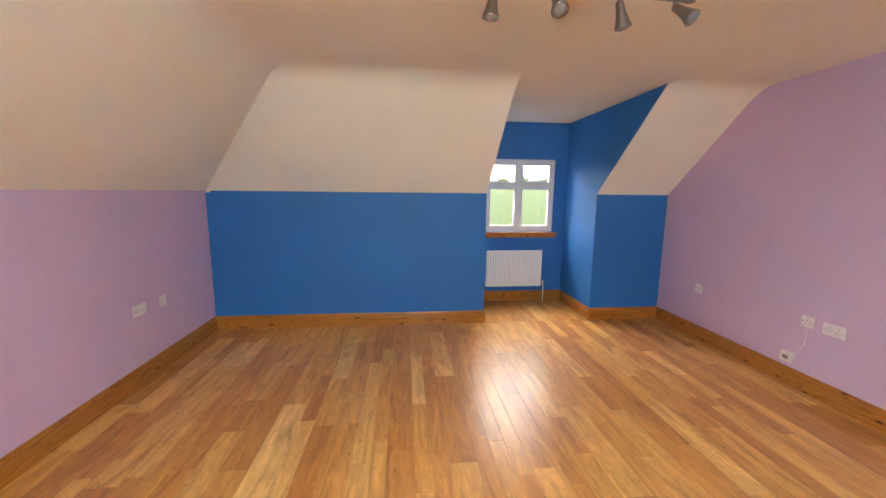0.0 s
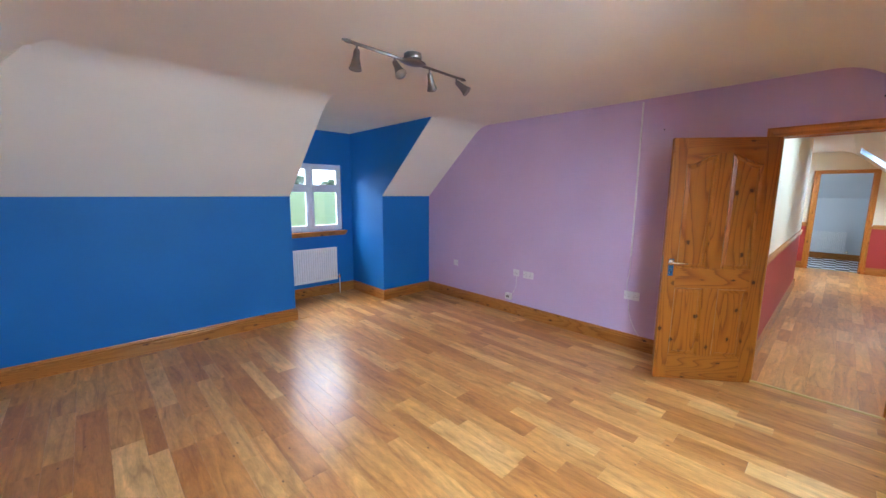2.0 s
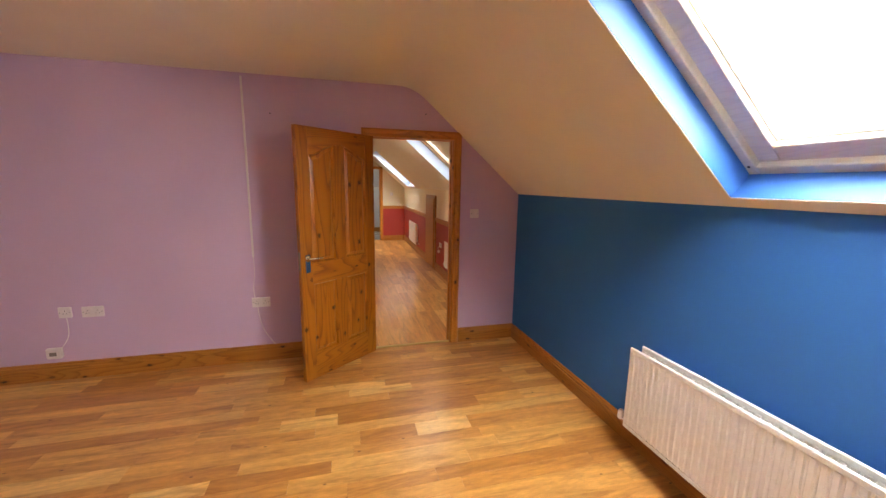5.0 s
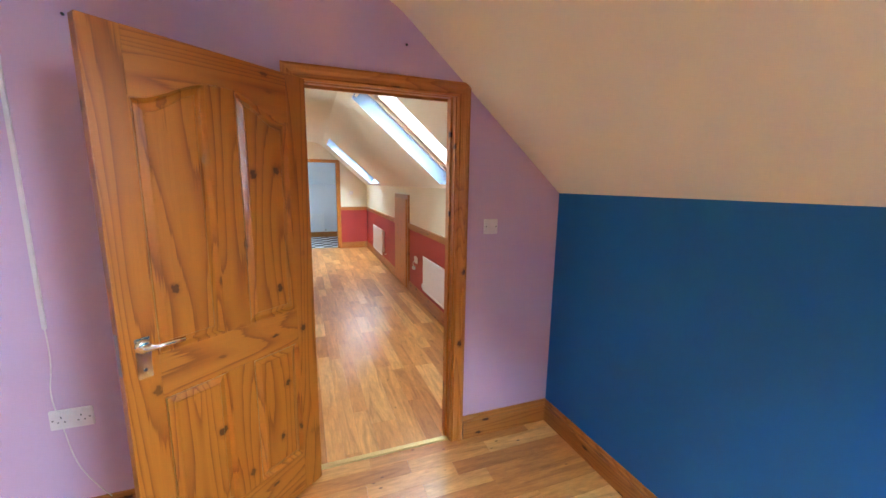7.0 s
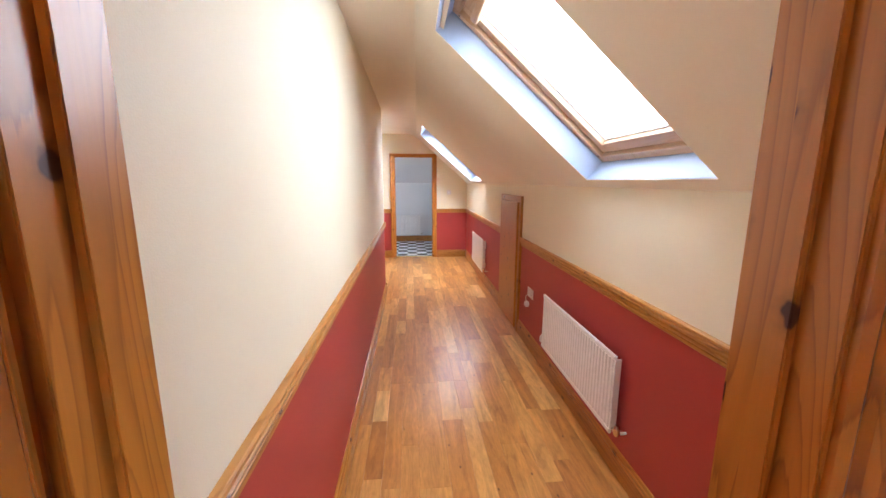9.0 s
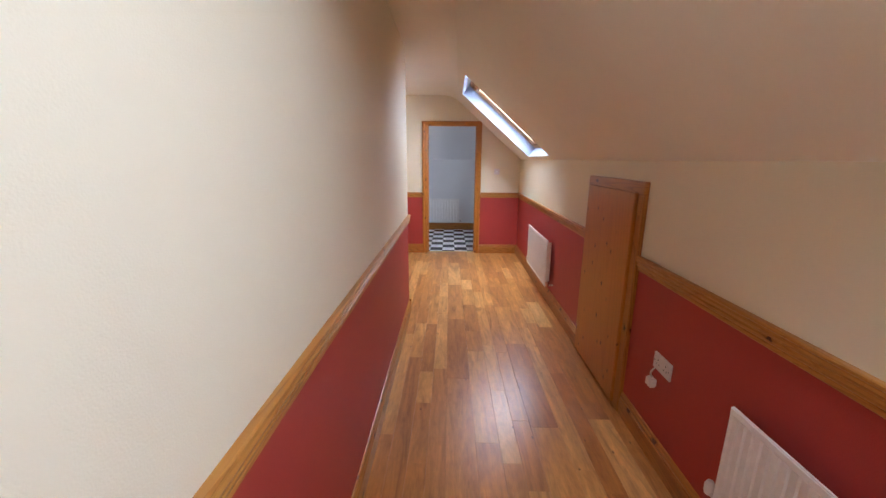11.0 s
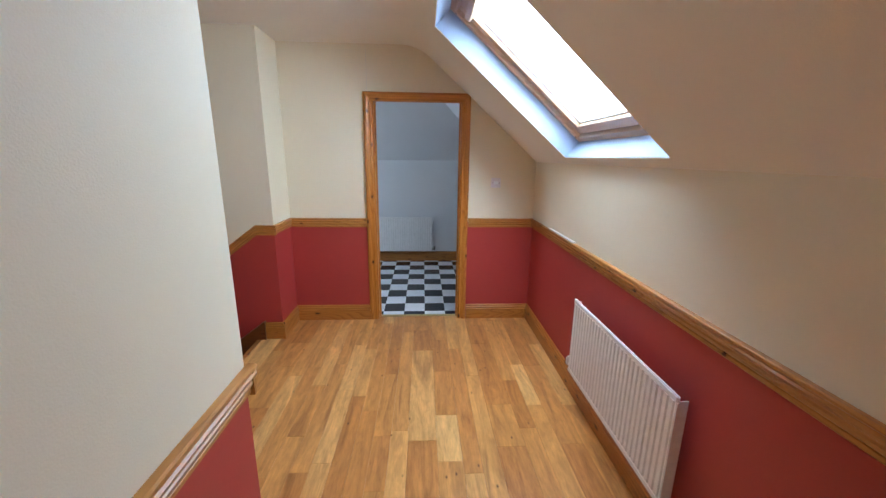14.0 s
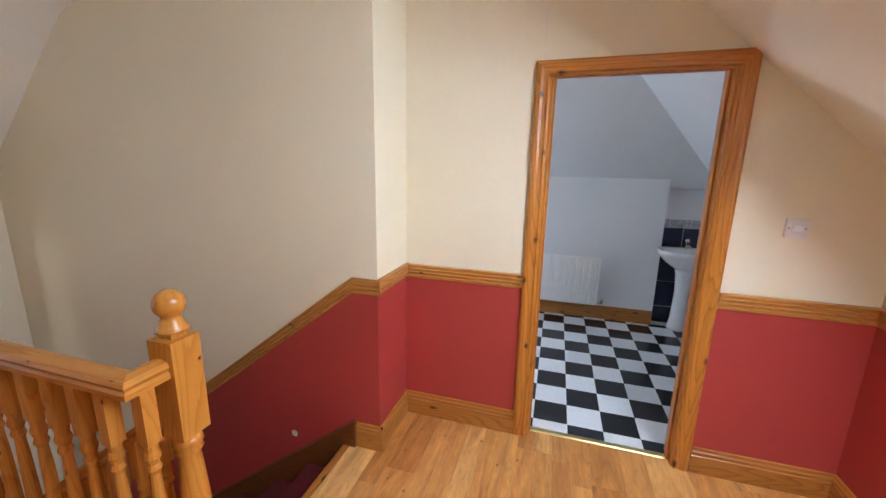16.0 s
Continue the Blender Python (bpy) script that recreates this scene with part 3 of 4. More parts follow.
SKIRT = [(0, 0), (0.019, 0), (0.019, 0.100), (0.014, 0.104), (0.014, 0.109), (0.017, 0.114), (0.016, 0.122), (0.010, 0.128), (0.010, 0.132), (0.007, 0.142), (0, 0.145)]
RAIL = [(0, -0.066), (0.006, -0.066), (0.010, -0.060), (0.010, -0.046), (0.006, -0.042), (0.015, -0.034), (0.018, -0.020), (0.013, -0.014), (0.013, -0.010), (0.021, -0.004), (0.024, 0.006), (0.018, 0.011), (0.018, 0.015), (0.025, 0.020), (0.024, 0.028), (0.018, 0.031), (0, 0.031)]
SLAB = "knotty varnished pine skirting board"
for i, (a, b, o) in enumerate([
        ((WEST, NORTH), (DX0, NORTH), (0, -1)), ((DX0, NORTH - 0.018), (DX0, DBACK), (1, 0)), ((DX0, DBACK), (DX1, DBACK), (0, -1)), ((DX1, DBACK), (DX1, NORTH - 0.018), (-1, 0)),
        ((DX1, NORTH), (0, NORTH), (0, -1)), ((0, NORTH), (0, 1.572), (-1, 0)), ((0, 0.653), (0, SOUTH), (-1, 0)), ((WEST, SOUTH), (0, SOUTH), (0, 1)), ((WEST, SOUTH), (WEST, NORTH), (1, 0)),
        ((0.12, SOUTH), (3.23, SOUTH), (0, 1)), ((4.06, SOUTH), (END, SOUTH), (0, 1)), ((END - 0.004, SOUTH), (END - 0.004, 0.653), (-1, 0)), ((END - 0.004, 1.572), (END - 0.004, JOGY), (-1, 0)),
        ((END, JOGY), (JOGX - 0.015, JOGY), (0, -1)), ((JOGX, JOGY - 0.018), (JOGX, SY0), (-1, 0)), ((0.12, HALLN), (HALLEND + 0.015, HALLN), (0, -1)), ((HALLEND, HALLN - 0.018), (HALLEND, LNORTH), (1, 0)),
        ((BATHX, 0.40), (BATHX, 3.1), (-1, 0))]):
    along = 0 if abs(a[0] - b[0]) > abs(a[1] - b[1]) else 1
    run("baseboard_%d" % (i + 1), M_PINE[along], (a, b, o), [(u * (1 - 0.1 * (i % 2)), z - 0.0015 * (i % 2) * (z > 0)) for u, z in SKIRT], SLAB, "skirting board")
for i, (a, b, o) in enumerate([
        ((0.12, SOUTH), (3.23, SOUTH), (0, 1)), ((4.06, SOUTH), (END, SOUTH), (0, 1)), ((END - 0.004, SOUTH), (END - 0.004, 0.653), (-1, 0)), ((END - 0.004, 1.572), (END - 0.004, JOGY), (-1, 0)),
        ((END, JOGY), (JOGX - 0.018, JOGY), (0, -1)), ((JOGX, JOGY - 0.02), (JOGX, SY0), (-1, 0)), ((0.12, HALLN), (HALLEND + 0.018, HALLN), (0, -1)), ((HALLEND, HALLN - 0.02), (HALLEND, LNORTH), (1, 0)),
        ((JOGX, SY0, 0), (JOGX, LNORTH, -(LNORTH - SY0) * PITCH), (-1, 0, 0))]):
    up = [(o2 * (1 - 0.08 * (i % 2)), (u if u > 0 else u * 0.78) + DADO - 0.002 * (i % 2)) for o2, u in RAIL]
    along = 0 if abs(a[0] - b[0]) > abs(a[1] - b[1]) else 1
    run("dado_rail_%d" % (i + 1), M_DADO[along], (a, b, o), up, "moulded varnished pine dado rail", "dado rail")


def casing(x, out, name, label, y0=0.658, y1=1.574, top=2.056, w=0.072):
    """Moulded door casing on the wall face at x; out is the side it stands proud of."""
    th = thing(name, label, "door frame", kind="structure")
    prof = [(0, 0), (0, 0.012), (0.010, 0.018), (0.018, 0.014), (0.034, 0.016), (0.046, 0.022), (0.060, 0.022), (w, 0.016), (w, 0)]
    for side, edge, sgn in (("side_casing", y0, -1), ("side_casing", y1, 1)):
        inner = edge - sgn * w
        ring = lambda z, m: [(x + out * d, inner + sgn * o, z + (o if m else 0)) for o, d in prof]
        part(side, loft(bmesh.new(), ring(0, 0), ring(top - w, 1)), M_CASING[2], th)
    ring = lambda e, sgn: [(x + out * d, e + sgn * o, top - w + o) for o, d in prof]
    part("head_casing", loft(bmesh.new(), ring(y0 + w, -1), ring(y1 - w, 1)), M_CASING[1], th)
    return th


def lining(x0, x1, name, label):
    th = thing(name, label, "door frame", kind="structure")
    part("jamb", boxed(x0, DOOR0, -0.01, x1, DOOR0 + 0.022, DOORH, 0.002), M_CASING[2], th)
    part("jamb", boxed(x0, DOOR1 - 0.022, -0.01, x1, DOOR1, DOORH, 0.002), M_CASING[2], th)
    part("head", boxed(x0, DOOR0, DOORH, x1, DOOR1, DOORH + 0.022, 0.002), M_CASING[1], th)
    xm = x0 + 0.045
    part("stop", boxed(xm, DOOR0 + 0.022, 0, xm + 0.035, DOOR0 + 0.034, DOORH - 0.012, 0.002), M_CASING[2], th)
    part("stop", boxed(xm, DOOR1 - 0.034, 0, xm + 0.035, DOOR1 - 0.022, DOORH - 0.012, 0.002), M_CASING[2], th)
    part("stop", boxed(xm, DOOR0 + 0.022, DOORH - 0.012, xm + 0.035, DOOR1 - 0.022, DOORH, 0.002), M_CASING[1], th)


casing(0, -1, "door_casing", "moulded knotty pine casing on the lilac wall")
casing(0.12, 1, "door_casing", "moulded knotty pine casing on the corridor side")
casing(END - 0.004, -1, "door_casing", "moulded knotty pine casing around the bathroom doorway")
lining(-0.004, 0.124, "door_lining", "pine lining of the bedroom doorway")
lining(END - 0.008, EBACK + 0.004, "door_lining", "pine lining of the bathroom doorway")
for x, lab in ((0.03, "brass threshold strip at the bedroom door"), (END + 0.06, "brass threshold strip at the bathroom door")):
    bm = prism(bmesh.new(), [(x - 0.022, 0.001), (x + 0.022, 0.001), (x + 0.014, 0.007), (x - 0.014, 0.007)], 1, DOOR0 + 0.024, DOOR1 - 0.024)
    tagged(part("threshold_strip", bm, M_BRASS), lab, "threshold")


def panel_door():
    """Four-panel pine door with arched upper panels, hung open."""
    ang = math.degrees(math.atan2(0.585, -0.475))
    th = thing("door_1", "open knotty pine door with four panels and arched tops", "door", pose(-0.028, 1.488, 0.008, 0, 0, ang), kind="structure")
    W, H, t = 0.755, 1.975, 0.02
    sw, mid0, mid1 = 0.10, W / 2 - 0.05, W / 2 + 0.05
    z1, z2, z3 = 0.21, 0.79, 0.95
    arch0, arch1 = H - 0.20, H - 0.115

    def top(u):
        q = (u - sw) / (W - 2 * sw)
        k = 1 - abs(2 * q - 1)
        return arch0 + (arch1 - arch0) * (0.5 - 0.5 * math.cos(math.pi * min(1, k * 1.12)))

    part("stile", boxed(0, -t, 0, sw, t, H, 0.002), M_DOOR_V, th)
    part("stile", boxed(W - sw, -t, 0, W, t, H, 0.002), M_DOOR_V, th)
    part("bottom_rail", boxed(sw, -t, 0, W - sw, t, z1, 0.002), M_DOOR_H, th)
    part("lock_rail", boxed(sw, -t, z2, W - sw, t, z3, 0.002), M_DOOR_H, th)
    us = [sw + (W - 2 * sw) * i / 24 for i in range(25)]
    part("top_rail", prism(bmesh.new(), [(u, top(u)) for u in us] + [(W - sw, H), (sw, H)], 1, -t, t), M_DOOR_H, th)
    part("muntin", boxed(mid0, -t + 0.0005, z1, mid1, t - 0.0005, z2, 0.002), M_DOOR_V, th)
    part("muntin", prism(bmesh.new(), [(mid0, z3), (mid1, z3), (mid1, top(mid1)), (W / 2, top(W / 2)), (mid0, top(mid0))], 1, -t + 0.0005, t - 0.0005), M_DOOR_V, th)
    for u0, u1, lo, hi in ((sw, mid0, z1, z2), (mid1, W - sw, z1, z2), (sw, mid0, z3, None), (mid1, W - sw, z3, None)):
        n = 9
        uu = [u0 + (u1 - u0) * i / (n - 1) for i in range(n)]
        outer = [(u0, lo), (u1, lo)] + [(u, hi if hi else top(u)) for u in uu[::-1]]
        cx, cz = (u0 + u1) / 2, (lo + (hi if hi else arch0)) / 2
        hw, hh = (u1 - u0) / 2, ((hi if hi else arch0) - lo) / 2

        def inset(p, m):
            return (cx + (p[0] - cx) * (1 - m / hw), cz + (p[1] - cz) * (1 - m / hh))

        bm = bmesh.new()
        for sgn in (1, -1):
            rings = [[bm.verts.new((p[0], sgn * d, p[1])) for p in (inset(q, m) for q in outer)] for m, d in ((-0.002, 0.0195), (0.004, 0.0195), (0.012, 0.008), (0.016, 0.005), (0.036, 0.013), (0.039, 0.0165), (0.042, 0.0165))]
            for a, b in zip(rings, rings[1:]):
                for i in range(len(a)):
                    j = (i + 1) % len(a)
                    bm.faces.new((a[i], a[j], b[j], b[i]))
            bm.faces.new(rings[-1])
        part("panel", bm, M_DOOR_V, th)
    for sgn in (1, -1):
        hd = part("door_handle", boxed(W - 0.078, sgn * 0.0205, 0.885, W - 0.036, sgn * 0.0265, 1.025, 0.002), M_CHROME, th, "chrome lever handle on a long plate")
        part("lever", rod(rod(bmesh.new(), (W - 0.057, sgn * 0.025, 0.995), (W - 0.057, sgn * 0.065, 0.995), 0.009), (W - 0.052, sgn * 0.062, 0.995), (W - 0.165, sgn * 0.060, 0.992), 0.0085), M_CHROME, hd, smooth=True)
        part("rose", lathe(bmesh.new(), [(0.024, 0), (0.024, 0.004), (0.015, 0.010)], (W - 0.057, sgn * 0.026, 0.995), 18, Matrix.Rotation(-sgn * math.pi / 2, 3, "X")), M_CHROME, hd, smooth=True)
        part("keyhole", lathe(bmesh.new(), [(0.006, 0), (0.006, 0.001)], (W - 0.057, sgn * 0.0265, 0.915), 10, Matrix.Rotation(-sgn * math.pi / 2, 3, "X")), M_DARK, hd)
    part("latch_plate", boxed(W - 0.001, -0.012, 0.91, W + 0.0015, 0.012, 1.05), M_NICKEL, th, "steel latch plate on the door edge")
    for z in (0.2, 1.72):
        part("hinge", rod(bmesh.new(), (-0.004, -t - 0.004, z), (-0.004, -t - 0.004, z + 0.08), 0.006), M_NICKEL, th)


panel_door()


def eaves_cupboard():
    """Plain pine door to the eaves, low, with its own casing."""
    th = thing("eaves_door", "plain low pine cupboard door in a pine casing", "cupboard door", kind="structure")
    x0, x1, top, w, y = 3.23, 4.06, 1.385, 0.075, SOUTH
    part("door_panel", boxed(x0 + w - 0.012, y - 0.01, 0.03, x1 - w + 0.012, y + 0.042, top - w + 0.012, 0.004), M_BOARD, th, "flat knotty pine door panel")
    part("side_casing", boxed(x0, y - 0.01, 0, x0 + w, y + 0.024, top - w, 0.004), M_PINE[2], th)
    part("side_casing", boxed(x1 - w, y - 0.01, 0, x1, y + 0.024, top - w, 0.004), M_PINE[2], th)
    part("head_casing", boxed(x0, y - 0.01, top - w, x1, y + 0.0245, top, 0.004), M_PINE[0], th)
    part("sill", boxed(x0 + w, y - 0.01, 0.0, x1 - w, y + 0.02, 0.028, 0.002), M_PINE[0], th)
    for z in (0.25, 1.1):
        part("hinge", rod(bmesh.new(), (x1 - w + 0.016, y + 0.03, z), (x1 - w + 0.016, y + 0.03, z + 0.06), 0.005), M_NICKEL, th)


eaves_cupboard()


# ---- windows ----
def rooflight(name, xa, xb, blue, lamp):
    """Pivoting timber roof window at the outer end of its plastered reveal."""
    th = thing(name, "timber framed rooflight set in a " + ("blue" if blue else "pale") + " painted reveal", "rooflight", kind="structure")
    mat, wood = (M_REVEAL_BLUE, M_SASH_PALE) if blue else (M_REVEAL, M_SASH)
    d = 0.135
    e = 0.003
    for a, b, s0, s1 in ((xa - 0.02, xa + e, S0 - 0.02, S1 + 0.02), (xb - e, xb + 0.02, S0 - 0.02, S1 + 0.02), (xa, xb, S0 - 0.02, S0 + e), (xa, xb, S1 - e, S1 + 0.02)):
        bm = bmesh.new()
        slab(bm, [on_slope(a, s0, 0.004), on_slope(b, s0, 0.004), on_slope(b, s1, 0.004), on_slope(a, s1, 0.004)], SN * (DEPTH + 0.06))
        part("reveal", bm, mat, th)

    def bar(nm, a, b, s0, s1, d0, d1, m, lab=""):
        bm = slab(bmesh.new(), [on_slope(a, s0, d0), on_slope(b, s0, d0), on_slope(b, s1, d0), on_slope(a, s1, d0)], SN * (d1 - d0))
        bmesh.ops.bevel(bm, geom=bm.edges[:], offset=0.004, segments=1, affect="EDGES")
        return part(nm, bm, m, th, lab)

    f, g = 0.045, 0.085 if blue else 0.06
    for nm, off, w, d0, d1, m in (("outer_frame", 0.0, f, d, d + 0.10, wood), ("sash", f + 0.006, g, d + 0.022, d + 0.09, wood), ("gasket", f + g + 0.004, 0.012, d + 0.05, d + 0.08, M_UPVC)):
        a, b, s0, s1 = xa + off, xb - off, S0 + off, S1 - off
        bar(nm, a, a + w, s0, s1, d0, d1, m)
        bar(nm, b - w, b, s0, s1, d0, d1, m)
        bar(nm, a + w, b - w, s0, s0 + w, d0, d1, m)
        bar(nm, a + w, b - w, s1 - w, s1, d0, d1, m)
    o = f + g
    bar("ventilation_bar", xa + o, xb - o, S1 - o - 0.05, S1 - o - 0.01, d - 0.01, d + 0.03, wood, "timber ventilation flap along the top")
    p = part("pane", slab(bmesh.new(), [on_slope(xa + o, S0 + o, d + 0.062), on_slope(xb - o, S0 + o, d + 0.062), on_slope(xb - o, S1 - o, d + 0.062), on_slope(xa + o, S1 - o, d + 0.062)], SN * 0.005), M_GLASS, th)
    p.visible_shadow = False
    for s in (S0 + 0.05, S1 - 0.05):
        part("screw", lathe(bmesh.new(), [(0.006, 0), (0.006, 0.002)], on_slope(xb - 0.022, s, d - 0.002), 10, SN.to_track_quat("Z", "Y").to_matrix()), M_DARK, th)
    w, lo, hi, d = 0.75, S0 - 0.75, S1 + 0.75, 0.75
    bm = bmesh.new()
    bm.faces.new([bm.verts.new(on_slope(x, q, d)) for x, q in ((xa - w, lo), (xb + w, lo), (xb + w, hi), (xa - w, hi))])
    tagged(part("backdrop", bm, overcast("overcast_cloud", lamp)), "bright white overcast sky above the rooflight", "sky", kind="structure")


for (a, b), nm, blue, p in zip(SKYLIGHTS, ("window_2", "window_3", "window_4"), (True, False, False), (SKY_GLOW * 2.2, SKY_GLOW * 0.55, SKY_GLOW * 1.1)):
    rooflight(nm, a, b, blue, p)


def dormer_window():
    th = thing("window_1", "white plastic casement window with a pine sill", "window", kind="structure")
    y0, y1 = DBACK + 0.035, DBACK + 0.10
    a, b, lo, hi = WX0, WX1, WZ0 + 0.005, WZ1
    xm, zt = -1.53, 1.60
    fr = lambda nm, *q: part(nm, boxed(*q, 0.004), M_UPVC, th)
    w = 0.055
    fr("window_frame", a, y0, lo, a + w, y1, hi)
    fr("window_frame", b - w, y0, lo, b, y1, hi)
    fr("window_frame", a + w, y0, lo, b - w, y1, lo + w)
    fr("window_frame", a + w, y0, hi - w, b - w, y1, hi)
    fr("mullion", xm - 0.03, y0, lo + w, xm + 0.03, y1, hi - w)
    fr("transom", a + w, y0 + 0.001, zt - 0.025, xm - 0.03, y1, zt + 0.025)
    fr("transom", xm + 0.03, y0 + 0.001, zt - 0.025, b - w, y1, zt + 0.025)
    for xa, xb in ((a + w, xm - 0.03), (xm + 0.03, b - w)):
        for za, zb in ((lo + w, zt - 0.025), (zt + 0.025, hi - w)):
            s = 0.028
            sash = part("sash", box(box(box(box(bmesh.new(), xa, y0 - 0.012, za, xa + s, y0 + 0.022, zb), xb - s, y0 - 0.012, za, xb, y0 + 0.022, zb), xa + s, y0 - 0.012, za, xb - s, y0 + 0.022, za + s), xa + s, y0 - 0.012, zb - s, xb - s, y0 + 0.022, zb), M_UPVC, th)
            p = part("pane", boxed(xa + s, y0 + 0.010, za + s, xb - s, y0 + 0.015, zb - s), M_GLASS, sash)
            p.visible_shadow = False
    part("window_handle", boxed(xm - 0.045, y0 - 0.04, 1.26, xm - 0.03, y0 - 0.012, 1.38, 0.004), M_UPVC, th)
    bm = boxed(a - 0.04, DBACK - 0.06, WZ0 - 0.045, b + 0.04, DBACK + 0.035, WZ0 - 0.001, 0.006)
    part("window_sill", bm, M_PINE[0], th, "varnished pine window sill")
    part("apron", boxed(a - 0.03, DBACK - 0.018, WZ0 - 0.075, b + 0.03, DBACK, WZ0 - 0.045, 0.003), M_PINE[0], th)


dormer_window()
daylight("daylight", look((-1.5, DBACK + 0.9, 2.85), (-1.5, 4.6, 0.9)), 2.2, 1.4, LAMP_DORMER)


# ---- radiators ----
def radiator(w, h, deep, label, m, double=False, drop=False):
    """A pressed steel panel radiator; its back is at local y=0, the front faces -y."""
    th = thing("radiator", label, "radiator", m, group="panel radiators")
    def panel(y):
        bm = bmesh.new()
        n = max(6, int(w / 0.0335))
        pts = []
        for i in range(n):
            u0 = 0.012 + (w - 0.024) * i / n
            du = (w - 0.024) / n
            pts += [(u0 + du * 0.1, y), (u0 + du * 0.25, y - 0.006), (u0 + du * 0.75, y - 0.006), (u0 + du * 0.9, y)]
        prof = [(0, y + 0.008), (0, y - 0.002), (0.006, y - 0.004)] + pts + [(w - 0.006, y - 0.004), (w, y - 0.002), (w, y + 0.008)]
        prism(bm, prof, 2, 0.028, h - 0.028)
        for za, zb in ((0, 0.029), (h - 0.029, h)):
            b2 = boxed(0, y - 0.0065, za, w, y + 0.008, zb, 0.004)
            me = bpy.data.meshes.new("tmp")
            b2.to_mesh(me)
            b2.free()
            bm.from_mesh(me)
            bpy.data.meshes.remove(me)
        return bm
    part("front_panel", panel(-deep), M_ENAMEL, th)
    if double:
        part("back_panel", panel(-0.04), M_ENAMEL, th)
        bm = bmesh.new()
        n = int(w / 0.04)
        for i in range(n):
            x = 0.03 + (w - 0.06) * i / n
            box(bm, x, -deep + 0.01, 0.05, x + 0.002, -0.05, h - 0.03)
        part("fins", bm, M_ENAMEL, th)
    else:
        part("side_cap", boxed(0.001, -deep + 0.008, 0.03, 0.005, -0.03, h - 0.02), M_ENAMEL, th)
        part("side_cap", boxed(w - 0.005, -deep + 0.008, 0.03, w - 0.001, -0.03, h - 0.02), M_ENAMEL, th)
    for x in (w * 0.15, w * 0.85):
        part("bracket", boxed(x, -deep + 0.008, h - 0.16, x + 0.03, 0.001, h - 0.06), M_ENAMEL, th)
        part("bracket", boxed(x, -deep + 0.008, 0.06, x + 0.03, 0.001, 0.12), M_ENAMEL, th)
    for x, s in ((0, -1), (w, 1)):
        v = part("valve", lathe(rod(bmesh.new(), (x - s * 0.01, -deep + 0.012, 0.03), (x + s * 0.045, -deep + 0.012, 0.03), 0.009), [(0.014, 0), (0.017, 0.01), (0.017, 0.04), (0.011, 0.055)], (x + s * 0.04, -deep + 0.012, 0.02), 14), M_PLASTIC if s < 0 else M_CHROME, th, smooth=False)
        z0 = -m.translation.z
        foot = (x + s * 0.04, -deep + 0.012, z0) if drop else (x + s * 0.04, 0.02, 0.03)
        part("pipe", rod(bmesh.new(), foot, (x + s * 0.04, -deep + 0.012, 0.028), 0.0075), M_ENAMEL, th)
    return th


radiator(0.77, 0.50, 0.075, "white panel radiator under the dormer window", pose(-1.97, DBACK - 0.02, 0.23), drop=True)
radiator(1.6, 0.49, 0.12, "white double panel radiator on the blue wall", pose(-1.80, SOUTH + 0.02, 0.195, 0, 0, 180), True)
radiator(1.05, 0.43, 0.06, "long white panel radiator on the red wall", pose(2.37, SOUTH + 0.002, 0.245, 0, 0, 180))
radiator(0.97, 0.49, 0.07, "white panel radiator on the landing wall", pose(5.905, SOUTH + 0.002, 0.21, 0, 0, 180))
radiator(0.95, 0.51, 0.075, "white panel radiator on the bathroom wall", pose(BATHX - 0.005, 1.89, 0.165, 0, 0, -90))


# ---- sockets, switches, cables ----
def plate(name, label, m, w=0.086, sockets=0, rockers=0, screws=True):
    """White accessory plate; local x along the wall, y out of it, z up."""
    th = thing(name, label, "socket" if sockets else "switch" if rockers else "outlet", m, group="wall plates")
    part("face_plate", boxed(-w / 2, 0, -0.043, w / 2, 0.012, 0.043, 0.003), M_PLASTIC, th)
    for i in range(sockets):
        cx = (i - (sockets - 1) / 2) * 0.066
        for dx, dz, a, b in ((0, 0.012, 0.004, 0.008), (-0.011, -0.010, 0.0065, 0.004), (0.011, -0.010, 0.0065, 0.004)):
            part("pin_hole", boxed(cx + dx - a / 2, 0.0115, dz - b / 2, cx + dx + a / 2, 0.0125, dz + b / 2), M_DARK, th)
        part("rocker", boxed(cx - 0.006, 0.0115, 0.022, cx + 0.006, 0.016, 0.036, 0.001), M_PLASTIC, th)
    for i in range(rockers):
        part("rocker", boxed(-0.02, 0.0115, -0.013, 0.02, 0.018, 0.013, 0.002), M_UPVC, th)
    if screws:
        for x in (-w / 2 + 0.012, w / 2 - 0.012):
            part("screw", lathe(bmesh.new(), [(0.0035, 0), (0.0035, 0.001)], (x, 0.012, 0), 10, Matrix.Rotation(-math.pi / 2, 3, "X")), M_NICKEL, th)
    return th


east = lambda y, z: pose(0.001, y, z, 0, 0, 90)
plate("wall_socket", "white double socket on the lilac wall", east(3.68, 0.545), 0.146, 2)
plate("wall_socket", "white single socket on the lilac wall", east(3.86, 0.55), 0.086, 1)
plate("wall_socket", "white double socket below the cable trunking", east(2.46, 0.54), 0.146, 2)
plate("blank_plate", "white blank plate near the corner", east(4.94, 0.53), 0.086)
plate("light_switch", "white pull plate beside the bedroom door", east(0.51, 1.305), 0.086)
plate("wall_socket", "white double socket on the west wall", pose(WEST - 0.001, 4.42, 0.58, 0, 0, -90), 0.146, 2)
plate("wall_socket", "white single socket on the west wall", pose(WEST - 0.001, 4.70, 0.57, 0, 0, -90), 0.086, 1)
